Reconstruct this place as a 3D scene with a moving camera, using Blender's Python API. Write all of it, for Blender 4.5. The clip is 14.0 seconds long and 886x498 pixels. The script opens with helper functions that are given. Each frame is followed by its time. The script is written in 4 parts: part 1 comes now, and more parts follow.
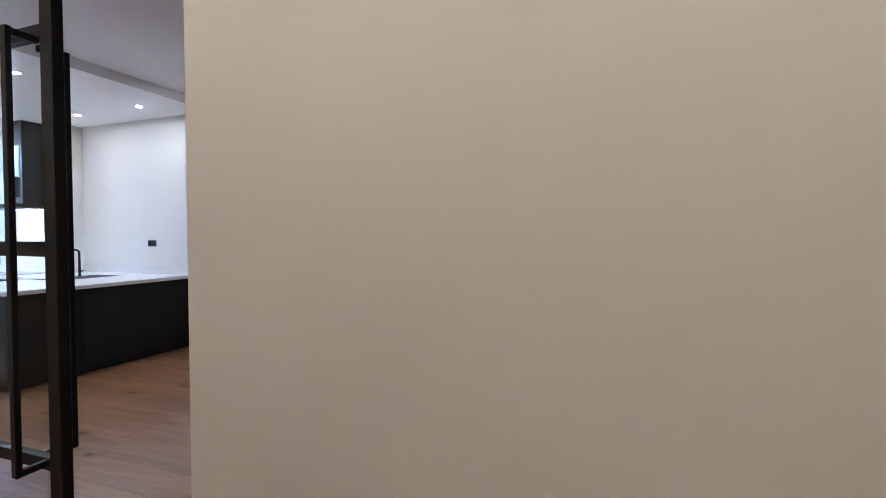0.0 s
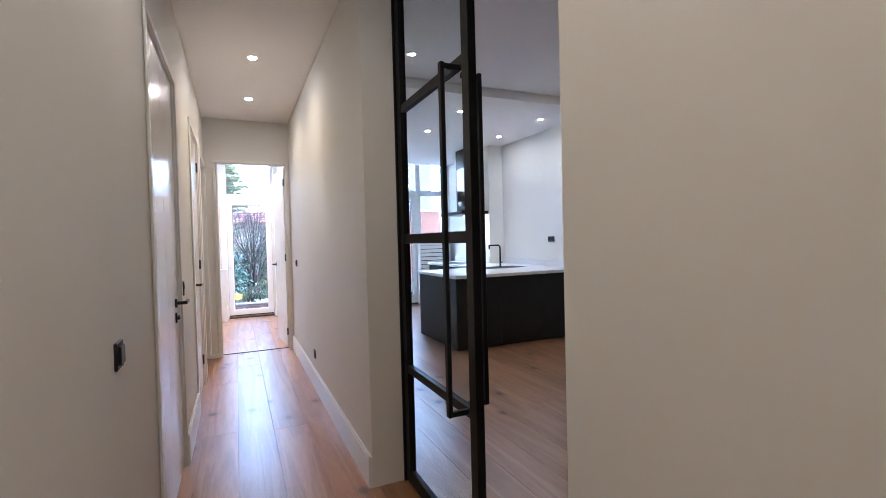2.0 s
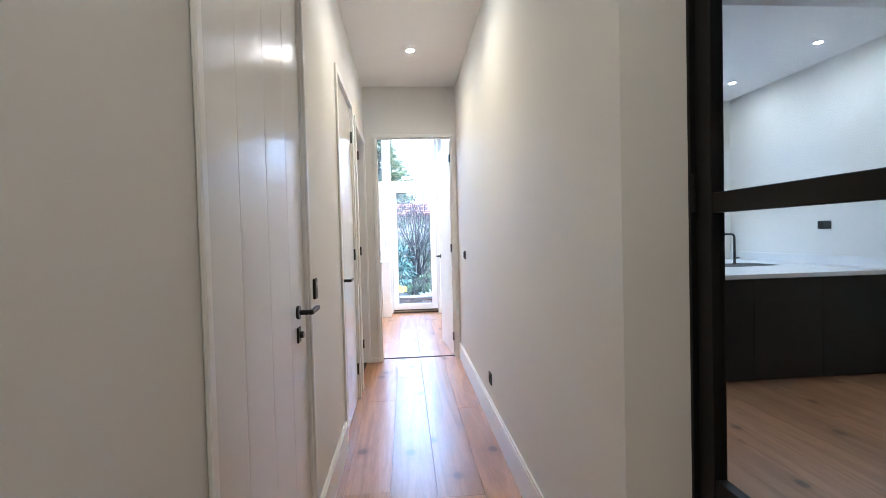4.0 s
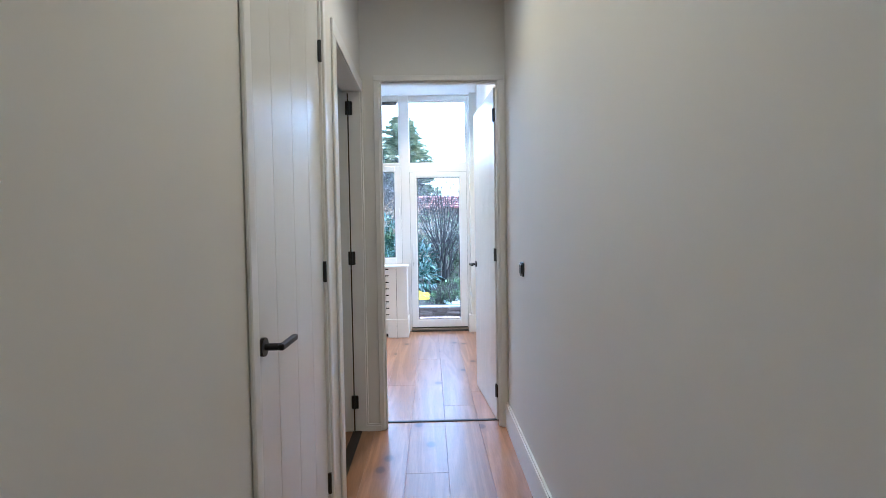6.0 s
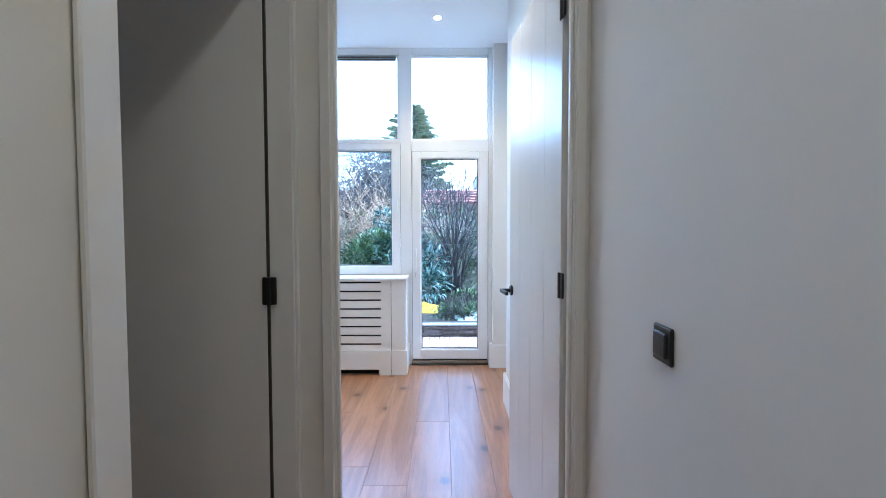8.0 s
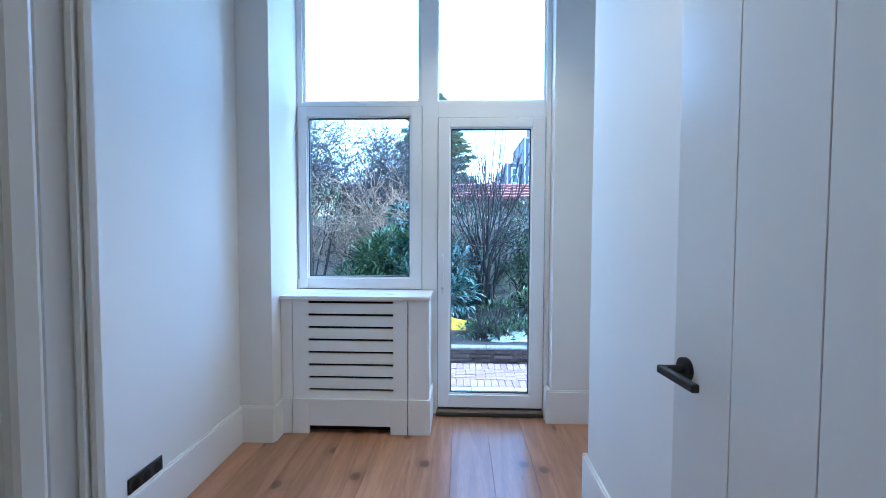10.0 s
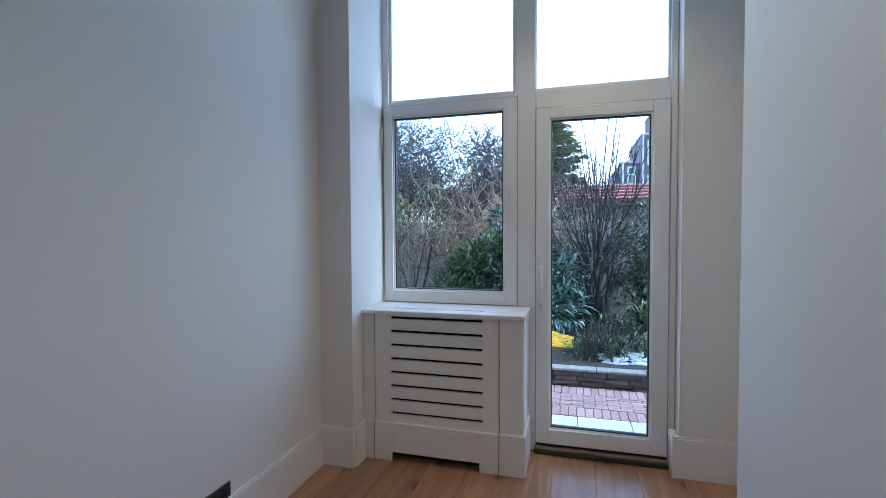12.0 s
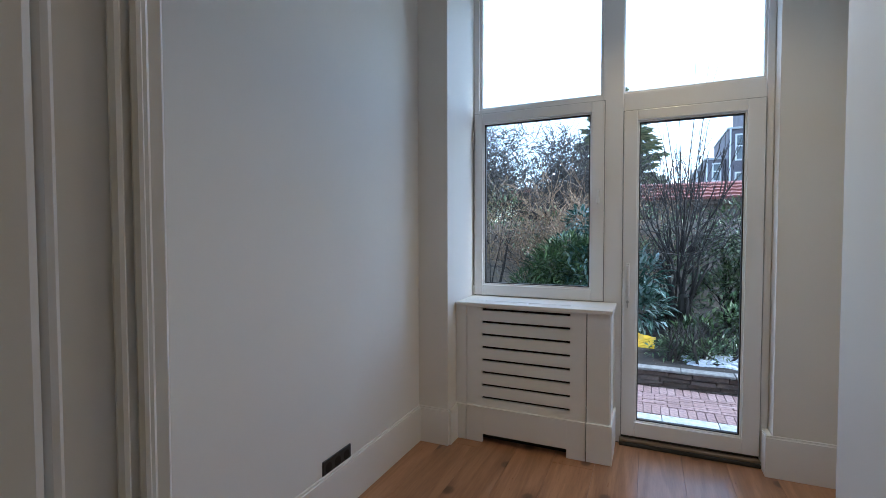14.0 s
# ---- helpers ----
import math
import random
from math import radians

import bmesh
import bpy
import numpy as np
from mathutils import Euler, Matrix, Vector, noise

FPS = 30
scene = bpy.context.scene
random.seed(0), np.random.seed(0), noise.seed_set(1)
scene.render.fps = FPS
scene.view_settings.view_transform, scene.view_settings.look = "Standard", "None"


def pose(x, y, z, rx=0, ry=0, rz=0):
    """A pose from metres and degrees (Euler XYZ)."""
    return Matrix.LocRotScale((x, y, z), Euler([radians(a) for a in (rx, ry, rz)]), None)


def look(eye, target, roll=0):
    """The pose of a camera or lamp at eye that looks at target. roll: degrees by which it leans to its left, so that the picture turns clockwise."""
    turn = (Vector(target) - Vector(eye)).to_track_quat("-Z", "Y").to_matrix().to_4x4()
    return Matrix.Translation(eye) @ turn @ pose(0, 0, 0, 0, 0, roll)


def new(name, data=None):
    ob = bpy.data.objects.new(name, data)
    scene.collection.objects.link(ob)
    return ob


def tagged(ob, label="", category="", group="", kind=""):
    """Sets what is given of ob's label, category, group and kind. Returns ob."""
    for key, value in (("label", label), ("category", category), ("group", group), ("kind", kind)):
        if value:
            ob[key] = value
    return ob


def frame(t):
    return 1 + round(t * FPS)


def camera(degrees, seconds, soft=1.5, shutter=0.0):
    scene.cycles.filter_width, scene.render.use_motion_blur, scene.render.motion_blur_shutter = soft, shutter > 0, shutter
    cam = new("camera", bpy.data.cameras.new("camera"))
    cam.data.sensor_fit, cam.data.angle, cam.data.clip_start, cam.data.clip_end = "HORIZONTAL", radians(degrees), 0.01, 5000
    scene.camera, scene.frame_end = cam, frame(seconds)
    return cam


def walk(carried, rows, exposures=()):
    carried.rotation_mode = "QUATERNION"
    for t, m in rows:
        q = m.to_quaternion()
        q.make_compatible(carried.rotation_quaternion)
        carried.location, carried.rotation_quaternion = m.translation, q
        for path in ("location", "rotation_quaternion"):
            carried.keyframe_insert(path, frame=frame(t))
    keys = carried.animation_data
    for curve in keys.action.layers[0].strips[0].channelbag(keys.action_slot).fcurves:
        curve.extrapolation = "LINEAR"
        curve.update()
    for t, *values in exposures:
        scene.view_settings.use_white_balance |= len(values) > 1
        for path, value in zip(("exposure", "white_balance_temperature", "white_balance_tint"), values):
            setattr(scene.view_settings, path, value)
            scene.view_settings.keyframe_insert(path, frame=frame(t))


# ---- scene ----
cam = camera(87.6, 14.0, soft=0.7)
PATH = [
    (0, (0.091, -0.11, 1.409), (1.969, 0.578, 1.355), -0.1),
    (0.5, (0.166, -0.155, 1.393), (1.816, 0.975, 1.366), -1.2),
    (1, (0.214, -0.175, 1.424), (1.587, 1.278, 1.377), -1.2),
    (1.5, (0.233, -0.148, 1.417), (1.312, 1.536, 1.375), -1.4),
    (2, (0.221, -0.022, 1.363), (1.037, 1.803, 1.321), -1.5),
    (2.5, (0.231, 0.315, 1.323), (0.806, 2.23, 1.277), -1.5),
    (3, (0.265, 0.593, 1.29), (0.664, 2.552, 1.242), -1.5),
    (3.5, (0.299, 0.957, 1.304), (0.553, 2.941, 1.257), -1.4),
    (3.7, (0.301, 1.085, 1.302), (0.512, 3.073, 1.253), -1.5),
    (5.8, (0.345, 2.875, 1.334), (0.398, 4.873, 1.267), -0.9),
    (6, (0.353, 3.062, 1.34), (0.404, 5.06, 1.27), -0.9),
    (6.5, (0.367, 3.481, 1.354), (0.416, 5.479, 1.278), -0.8),
    (7, (0.364, 3.913, 1.352), (0.403, 5.911, 1.277), -0.6),
    (7.5, (0.386, 4.302, 1.361), (0.409, 6.301, 1.285), -0.2),
    (8, (0.384, 4.661, 1.377), (0.386, 6.659, 1.294), -0.1),
    (8.2, (0.38, 4.817, 1.376), (0.37, 6.815, 1.292), 0.1),
    (10.3, (0.239, 6.119, 1.372), (0.139, 8.114, 1.282), -0.0),
    (10.5, (0.255, 6.191, 1.362), (0.135, 8.186, 1.285), -0.1),
    (11, (0.265, 6.337, 1.37), (0.048, 8.324, 1.294), -0.1),
    (11.5, (0.274, 6.395, 1.38), (-0.112, 8.356, 1.308), -0.3),
    (12, (0.298, 6.388, 1.393), (-0.241, 8.313, 1.324), -0.3),
    (12.5, (0.318, 6.383, 1.394), (-0.327, 8.275, 1.324), -0.2),
    (13, (0.311, 6.339, 1.383), (-0.4, 8.207, 1.315), -0.1),
    (13.5, (0.266, 6.245, 1.383), (-0.487, 8.096, 1.316), -0.1),
    (14, (0.229, 6.124, 1.38), (-0.583, 7.951, 1.313), -0.1),
]
# ---- light levels and exposure ----
SKY, HALLW, KITW, BEDW = 0.15, 1.25, 0.43, 9.0
EXPOSURES = [(0, 4.8, 5050, 12), (1.0, 4.75, 5050, 12), (2.0, 4.62, 5050, 12), (3.7, 4.95, 4850, 7), (6, 4.12, 4600, 2), (7, 3.9, 4530, 2), (8.2, 3.77, 4480, 2), (10.3, 3.0, 4120, 0), (11.0, 2.6, 4450, 1), (12.5, 2.33, 4950, 3), (14, 2.28, 5200, 3)]
walk(cam, [(t, look(eye, target, roll)) for t, eye, target, roll in PATH], EXPOSURES)


# ---- world, sun, large lights ----
world = bpy.data.worlds.new("overcast_sky")
scene.world = world
world.use_nodes = True
wn, wl = world.node_tree.nodes, world.node_tree.links
sky = wn.new("ShaderNodeTexSky")
sky.sky_type, sky.sun_disc = "NISHITA", False
sky.sun_elevation, sky.sun_rotation = radians(45), radians(90)
sky.air_density, sky.dust_density = 1.0, 0.6
grey = wn.new("ShaderNodeHueSaturation")
grey.inputs["Saturation"].default_value = 0.7
wl.new(sky.outputs[0], grey.inputs["Color"])
wl.new(grey.outputs[0], wn["Background"].inputs["Color"])
wn["Background"].inputs["Strength"].default_value = SKY
sun = new("sun", bpy.data.lights.new("sun", "SUN"))
sun.data.energy, sun.data.angle, sun.data.color = 1.1, radians(30), (1.0, 0.97, 0.93)
sun.matrix_world = look((0, 0, 0), (-math.sin(radians(90)), -math.cos(radians(90)), -math.tan(radians(45))))


# ---- materials ----
def material(name):
    m = bpy.data.materials.new(name)
    m.use_nodes = True
    n, l = m.node_tree.nodes, m.node_tree.links
    return m, n, l, n["Principled BSDF"]


def node(n, kind, **inputs):
    d = n.new(kind)
    for key, value in inputs.items():
        d.inputs[key.replace("_", " ")].default_value = value
    return d


def ramp(n, l, source, stops):
    r = n.new("ShaderNodeValToRGB")
    e = r.color_ramp.elements
    while len(e) < len(stops):
        e.new(0.5)
    for i, (p, c) in enumerate(stops):
        e[i].position, e[i].color = p, (*c, 1)
    l.new(source, r.inputs[0])
    return r


def coat(name, colour, rough=0.6, vary=0.06, scale=3.0, bump=0.05, grain=180.0, metal=0.0, spec=0.5):
    """A painted or plain surface, uneven at two scales."""
    m, n, l, b = material(name)
    co = n.new("ShaderNodeTexCoord")
    big = node(n, "ShaderNodeTexNoise", Scale=scale, Detail=4.0)
    fine = node(n, "ShaderNodeTexNoise", Scale=grain, Detail=3.0)
    l.new(co.outputs["Object"], big.inputs["Vector"])
    l.new(co.outputs["Object"], fine.inputs["Vector"])
    lo = tuple(c * (1 - vary) for c in colour)
    hi = tuple(min(1, c * (1 + vary)) for c in colour)
    r = ramp(n, l, big.outputs[0], [(0.3, lo), (0.7, hi)])
    l.new(r.outputs[0], b.inputs["Base Color"])
    rr = n.new("ShaderNodeMapRange")
    rr.inputs["To Min"].default_value, rr.inputs["To Max"].default_value = rough * 0.88, min(1, rough * 1.12)
    l.new(big.outputs[0], rr.inputs["Value"])
    l.new(rr.outputs[0], b.inputs["Roughness"])
    b.inputs["Metallic"].default_value = metal
    b.inputs["Specular IOR Level"].default_value = spec
    bp = node(n, "ShaderNodeBump", Strength=bump, Distance=0.004)
    l.new(fine.outputs[0], bp.inputs["Height"])
    l.new(bp.outputs[0], b.inputs["Normal"])
    return m


def oak():
    m, n, l, b = material("oiled_oak")
    co, info = n.new("ShaderNodeTexCoord"), n.new("ShaderNodeObjectInfo")
    shift = n.new("ShaderNodeVectorMath")
    shift.operation = "MULTIPLY_ADD"
    l.new(info.outputs["Random"], shift.inputs[0])
    shift.inputs[1].default_value = (37, 91, 13)
    l.new(co.outputs["Object"], shift.inputs[2])
    squash = node(n, "ShaderNodeMapping", Scale=(1.0, 0.07, 1.0))
    l.new(shift.outputs[0], squash.inputs["Vector"])
    warp = node(n, "ShaderNodeTexNoise", Scale=7.0, Detail=3.0, Distortion=0.8)
    l.new(squash.outputs[0], warp.inputs["Vector"])
    rings = node(n, "ShaderNodeMath")
    rings.operation = "MULTIPLY"
    rings.inputs[1].default_value = 26.0
    l.new(warp.outputs[0], rings.inputs[0])
    wave = n.new("ShaderNodeMath")
    wave.operation = "SINE"
    l.new(rings.outputs[0], wave.inputs[0])
    fibre = node(n, "ShaderNodeTexNoise", Scale=120.0, Detail=5.0, Roughness=0.7)
    l.new(squash.outputs[0], fibre.inputs["Vector"])
    mix = node(n, "ShaderNodeMath")
    mix.operation = "MULTIPLY_ADD"
    mix.inputs[1].default_value = 0.17
    l.new(wave.outputs[0], mix.inputs[0])
    l.new(fibre.outputs[0], mix.inputs[2])
    wood = ramp(n, l, mix.outputs[0], [(0.2, (0.27, 0.134, 0.062)), (0.5, (0.355, 0.18, 0.086)), (0.8, (0.44, 0.237, 0.122))])
    # knots
    place = node(n, "ShaderNodeMapping", Scale=(1.0, 0.72, 1.0))
    l.new(shift.outputs[0], place.inputs["Vector"])
    cell = n.new("ShaderNodeTexVoronoi")
    cell.voronoi_dimensions = "2D"
    cell.inputs["Scale"].default_value = 2.1
    l.new(place.outputs[0], cell.inputs["Vector"])
    knot = ramp(n, l, cell.outputs["Distance"], [(0.0, (0.14, 0.11, 0.10)), (0.045, (0.28, 0.23, 0.21)), (0.075, (0.8, 0.75, 0.72)), (0.17, (1, 1, 1))])
    dark = n.new("ShaderNodeMix")
    dark.data_type, dark.blend_type = "RGBA", "MULTIPLY"
    dark.inputs["Factor"].default_value = 0.85
    l.new(wood.outputs[0], dark.inputs["A"])
    l.new(knot.outputs[0], dark.inputs["B"])
    tone = node(n, "ShaderNodeHueSaturation")
    val = n.new("ShaderNodeMapRange")
    val.inputs["To Min"].default_value, val.inputs["To Max"].default_value = 0.86, 1.14
    l.new(info.outputs["Random"], val.inputs["Value"])
    l.new(val.outputs[0], tone.inputs["Value"])
    l.new(dark.outputs["Result"], tone.inputs["Color"])
    l.new(tone.outputs[0], b.inputs["Base Color"])
    gloss = n.new("ShaderNodeMapRange")
    gloss.inputs["To Min"].default_value, gloss.inputs["To Max"].default_value = 0.2, 0.44
    l.new(fibre.outputs[0], gloss.inputs["Value"])
    l.new(gloss.outputs[0], b.inputs["Roughness"])
    b.inputs["Specular IOR Level"].default_value = 0.7
    b.inputs["Coat Weight"].default_value, b.inputs["Coat Roughness"].default_value = 0.15, 0.25
    bp = node(n, "ShaderNodeBump", Strength=0.4, Distance=0.0007)
    l.new(mix.outputs[0], bp.inputs["Height"])
    l.new(bp.outputs[0], b.inputs["Normal"])
    return m


def pieces(name, colours, rough=0.85, scale=30.0, bump=0.5, islands=False):
    """Bricks, stones, leaves: each one its own tone."""
    m, n, l, b = material(name)
    if islands:
        rnd = n.new("ShaderNodeNewGeometry").outputs["Random Per Island"]
    else:
        rnd = n.new("ShaderNodeObjectInfo").outputs["Random"]
    co = n.new("ShaderNodeTexCoord")
    fine = node(n, "ShaderNodeTexNoise", Scale=scale, Detail=6.0)
    l.new(co.outputs["Object"], fine.inputs["Vector"])
    steps = len(colours)
    r = ramp(n, l, rnd, [(i / max(1, steps - 1), c) for i, c in enumerate(colours)])
    shade = ramp(n, l, fine.outputs[0], [(0.25, (0.6, 0.6, 0.6)), (0.75, (1.15, 1.15, 1.15))])
    mul = n.new("ShaderNodeMix")
    mul.data_type, mul.blend_type = "RGBA", "MULTIPLY"
    mul.inputs["Factor"].default_value = 1.0
    l.new(r.outputs[0], mul.inputs["A"])
    l.new(shade.outputs[0], mul.inputs["B"])
    l.new(mul.outputs["Result"], b.inputs["Base Color"])
    b.inputs["Roughness"].default_value = rough
    bp = node(n, "ShaderNodeBump", Strength=bump, Distance=0.01)
    l.new(fine.outputs[0], bp.inputs["Height"])
    l.new(bp.outputs[0], b.inputs["Normal"])
    return m


def glass_material(name, tint=(1, 1, 1)):
    m, n, l, b = material(name)
    b.inputs["Base Color"].default_value = (*tint, 1)
    b.inputs["Transmission Weight"].default_value = 1.0
    b.inputs["Roughness"].default_value = 0.0
    b.inputs["IOR"].default_value = 1.06
    return m


def clear_sheet(name, tint, gloss):
    """Thin flat glass: lets light straight through, with a weak mirror on top."""
    m = bpy.data.materials.new(name)
    m.use_nodes = True
    n, l = m.node_tree.nodes, m.node_tree.links
    n.clear()
    out, mix = n.new("ShaderNodeOutputMaterial"), n.new("ShaderNodeMixShader")
    through_it, mirror = n.new("ShaderNodeBsdfTransparent"), n.new("ShaderNodeBsdfGlossy")
    through_it.inputs["Color"].default_value = (*tint, 1)
    mirror.inputs["Roughness"].default_value = 0.02
    mix.inputs[0].default_value = gloss
    l.new(through_it.outputs[0], mix.inputs[1])
    l.new(mirror.outputs[0], mix.inputs[2])
    l.new(mix.outputs[0], out.inputs["Surface"])
    return m


def glow(name, colour, strength):
    m, n, l, b = material(name)
    b.inputs["Emission Color"].default_value = (*colour, 1)
    b.inputs["Emission Strength"].default_value = strength
    return m


WALL = coat("wall_paint", (0.76, 0.742, 0.70), 0.75, 0.025, 1.2, 0.012, 120)
CEIL = coat("ceiling_paint", (0.85, 0.845, 0.83), 0.8, 0.02, 1.0, 0.012, 120)
TRIM = coat("satin_white_paint", (0.79, 0.78, 0.755), 0.38, 0.02, 2.0, 0.012, 90)
DOORPAINT = coat("door_paint", (0.77, 0.758, 0.73), 0.24, 0.02, 2.0, 0.012, 60)
UPVC = coat("white_window_frame", (0.80, 0.80, 0.80), 0.30, 0.015, 3.0, 0.02, 100)
BLACK = coat("black_metal", (0.010, 0.010, 0.011), 0.38, 0.15, 8.0, 0.03, 300, 0.3)
BLACKP = coat("black_plastic", (0.011, 0.011, 0.012), 0.42, 0.1, 9.0, 0.03, 250)
STEEL = coat("black_powder_coat", (0.006, 0.006, 0.006), 0.5, 0.12, 6.0, 0.03, 400, 0.0, 0.25)
# for thresholds and seals, and as painted shade in two door gaps
RUBBERGAP = coat("dark_threshold_and_gap_shade", (0.03, 0.027, 0.024), 0.6, 0.2, 14.0, 0.2, 120)
FRONT = coat("charcoal_cabinet_front", (0.011, 0.0115, 0.010), 0.5, 0.10, 3.0, 0.001, 60, 0.0, 0.3)
STONE = coat("white_quartz", (0.80, 0.80, 0.80), 0.22, 0.03, 20.0, 0.02, 200)
CHROME = coat("brushed_metal", (0.55, 0.55, 0.56), 0.28, 0.05, 20.0, 0.03, 300, 1.0)
# near-black: painted shade in slots, also black socket wells, plinths and sink bowl
SHADEBLACK = coat("slot_shade_and_black", (0.012, 0.012, 0.012), 0.9, 0.1, 10.0, 0.05, 100)
SUB = coat("dark_subfloor", (0.05, 0.035, 0.022), 0.9, 0.15, 6.0, 0.2, 60)
HOB = coat("black_hob_glass", (0.008, 0.008, 0.009), 0.07, 0.1, 5.0, 0.0, 50)
HOODM = coat("black_hood_steel", (0.02, 0.021, 0.022), 0.3, 0.1, 5.0, 0.02, 200, 0.4)
SILLWOOD = coat("worn_sill_wood", (0.24, 0.19, 0.14), 0.7, 0.2, 10.0, 0.2, 120)
OAK = oak()
GLASS = glass_material("clear_glass")
STEELGLASS = clear_sheet("steel_door_glass", (0.90, 0.92, 0.915), 0.008)
LAMPGLOW = glow("lamp_glow", (1.0, 0.88, 0.72), 14.0)
GREYMETAL = coat("grey_grille", (0.32, 0.33, 0.34), 0.45, 0.1, 9.0, 0.05, 200, 0.5)
SLAB = pieces("grey_concrete_slab", [(0.40, 0.42, 0.41), (0.47, 0.49, 0.48)], 0.8, 25.0, 0.3)
PAVER = pieces("red_clay_paver", [(0.23, 0.15, 0.14), (0.30, 0.20, 0.185), (0.27, 0.18, 0.175), (0.35, 0.25, 0.235)], 0.85, 40.0, 0.5)
ROUGHSTONE = pieces("brown_walling_stone", [(0.07, 0.052, 0.042), (0.13, 0.10, 0.085), (0.10, 0.075, 0.06), (0.17, 0.14, 0.12)], 0.9, 22.0, 0.9)
COPING = pieces("pale_coping_stone", [(0.20, 0.195, 0.185), (0.28, 0.275, 0.26)], 0.85, 30.0, 0.6)
SOIL = coat("dark_soil", (0.022, 0.018, 0.014), 0.95, 0.45, 9.0, 0.9, 60)
SNOW = coat("patchy_snow", (0.40, 0.44, 0.50), 0.7, 0.2, 12.0, 0.6, 40)
GROUND = coat("garden_ground", (0.07, 0.06, 0.045), 0.95, 0.4, 1.5, 0.9, 40)
BARK = coat("grey_brown_bark", (0.06, 0.053, 0.048), 0.9, 0.4, 12.0, 0.8, 90)
DARKBARK = coat("dark_wet_bark", (0.03, 0.025, 0.021), 0.85, 0.4, 12.0, 0.8, 90)
TWIG = coat("reddish_twigs", (0.25, 0.17, 0.105), 0.85, 0.3, 8.0, 0.4, 90)
STRAW = coat("straw_twigs", (0.33, 0.265, 0.14), 0.85, 0.3, 8.0, 0.4, 90)
LAUREL = pieces("laurel_leaves", [(0.025, 0.06, 0.045), (0.06, 0.115, 0.085), (0.14, 0.22, 0.18), (0.34, 0.42, 0.40)], 0.22, 30.0, 0.2, True)
HEDGE = pieces("hedge_leaves", [(0.018, 0.036, 0.011), (0.04, 0.078, 0.024), (0.09, 0.15, 0.05), (0.18, 0.23, 0.10)], 0.28, 30.0, 0.2, True)
SMALLLEAF = pieces("small_dull_leaves", [(0.025, 0.055, 0.02), (0.065, 0.11, 0.04), (0.15, 0.2, 0.08), (0.3, 0.34, 0.19)], 0.32, 30.0, 0.2, True)
# tones lightened to hold the pale veil over the far tree
NEEDLE = pieces("conifer_needles", [(0.11, 0.15, 0.10), (0.18, 0.22, 0.13), (0.27, 0.27, 0.16), (0.36, 0.33, 0.21)], 0.6, 30.0, 0.2, True)
FENCEWOOD = pieces("weathered_fence_wood", [(0.25, 0.21, 0.175), (0.34, 0.29, 0.245), (0.29, 0.245, 0.205)], 0.85, 18.0, 0.5)
REDTILE = pieces("red_roof_tile", [(0.20, 0.075, 0.062), (0.27, 0.105, 0.085), (0.235, 0.09, 0.073)], 0.7, 14.0, 0.4)
SHEDWALL = coat("brown_shed_wall", (0.15, 0.115, 0.09), 0.9, 0.25, 3.0, 0.5, 30)
BRICK = pieces("brown_red_brick", [(0.20, 0.09, 0.065), (0.28, 0.13, 0.09), (0.24, 0.115, 0.085)], 0.85, 30.0, 0.6)
# the bluish grey carries distance haze in the brick's colour
BRICKFAR = coat("dark_brick_facade", (0.16, 0.145, 0.165), 0.9, 0.2, 0.8, 0.4, 6)
WHITEFAR = coat("pale_window_paint", (0.62, 0.63, 0.64), 0.6, 0.05, 2.0, 0.05, 20)
PANEFAR = coat("dim_window_glass", (0.10, 0.12, 0.14), 0.15, 0.2, 1.0, 0.0, 10)
YELLOW = coat("yellow_plastic", (0.75, 0.47, 0.02), 0.4, 0.12, 9.0, 0.3, 40)


# ---- mesh helpers ----
def box(bm, x0, y0, z0, x1, y1, z1, bevel=0.0):
    v = [bm.verts.new((x, y, z)) for z in (z0, z1) for y in (y0, y1) for x in (x0, x1)]
    f = [bm.faces.new([v[i] for i in q]) for q in ((0, 2, 3, 1), (4, 5, 7, 6), (0, 1, 5, 4), (2, 6, 7, 3), (0, 4, 6, 2), (1, 3, 7, 5))]
    if bevel:
        edges = {e for q in f for e in q.edges}
        bmesh.ops.bevel(bm, geom=list(edges), offset=bevel, segments=2 if bevel > 0.003 else 1, affect="EDGES", profile=0.5)


def rod(bm, a, b, r0, r1=None, sides=10):
    a, b = Vector(a), Vector(b)
    r1 = r0 if r1 is None else r1
    q = (b - a).to_track_quat("Z", "Y")
    rings = []
    for p, r in ((a, r0), (b, r1)):
        rings.append([bm.verts.new(p + q @ Vector((r * math.cos(t), r * math.sin(t), 0))) for t in (2 * math.pi * i / sides for i in range(sides))])
    for i in range(sides):
        bm.faces.new((rings[0][i], rings[0][(i + 1) % sides], rings[1][(i + 1) % sides], rings[1][i]))
    bm.faces.new(rings[0][::-1])
    bm.faces.new(rings[1])


def mesh_of(name, bm, mat):
    bmesh.ops.recalc_face_normals(bm, faces=bm.faces)
    me = bpy.data.meshes.new(name)
    bm.to_mesh(me)
    bm.free()
    me.materials.append(mat)
    return me


def part(name, bm, mat, parent=None, label=""):
    ob = new(name, mesh_of(name, bm, mat))
    ob.parent = parent
    if label:
        ob["label"] = label
    return ob


def boxes(name, mat, *dims, parent=None, label="", bevel=0.0):
    bm = bmesh.new()
    for d in dims:
        box(bm, *d, bevel=bevel)
    return part(name, bm, mat, parent, label)


def thing(name, m, label, category, group="", kind=""):
    ob = new(name)
    ob.empty_display_size = 0.1
    ob.matrix_world = m
    return tagged(ob, label, category, group, kind)


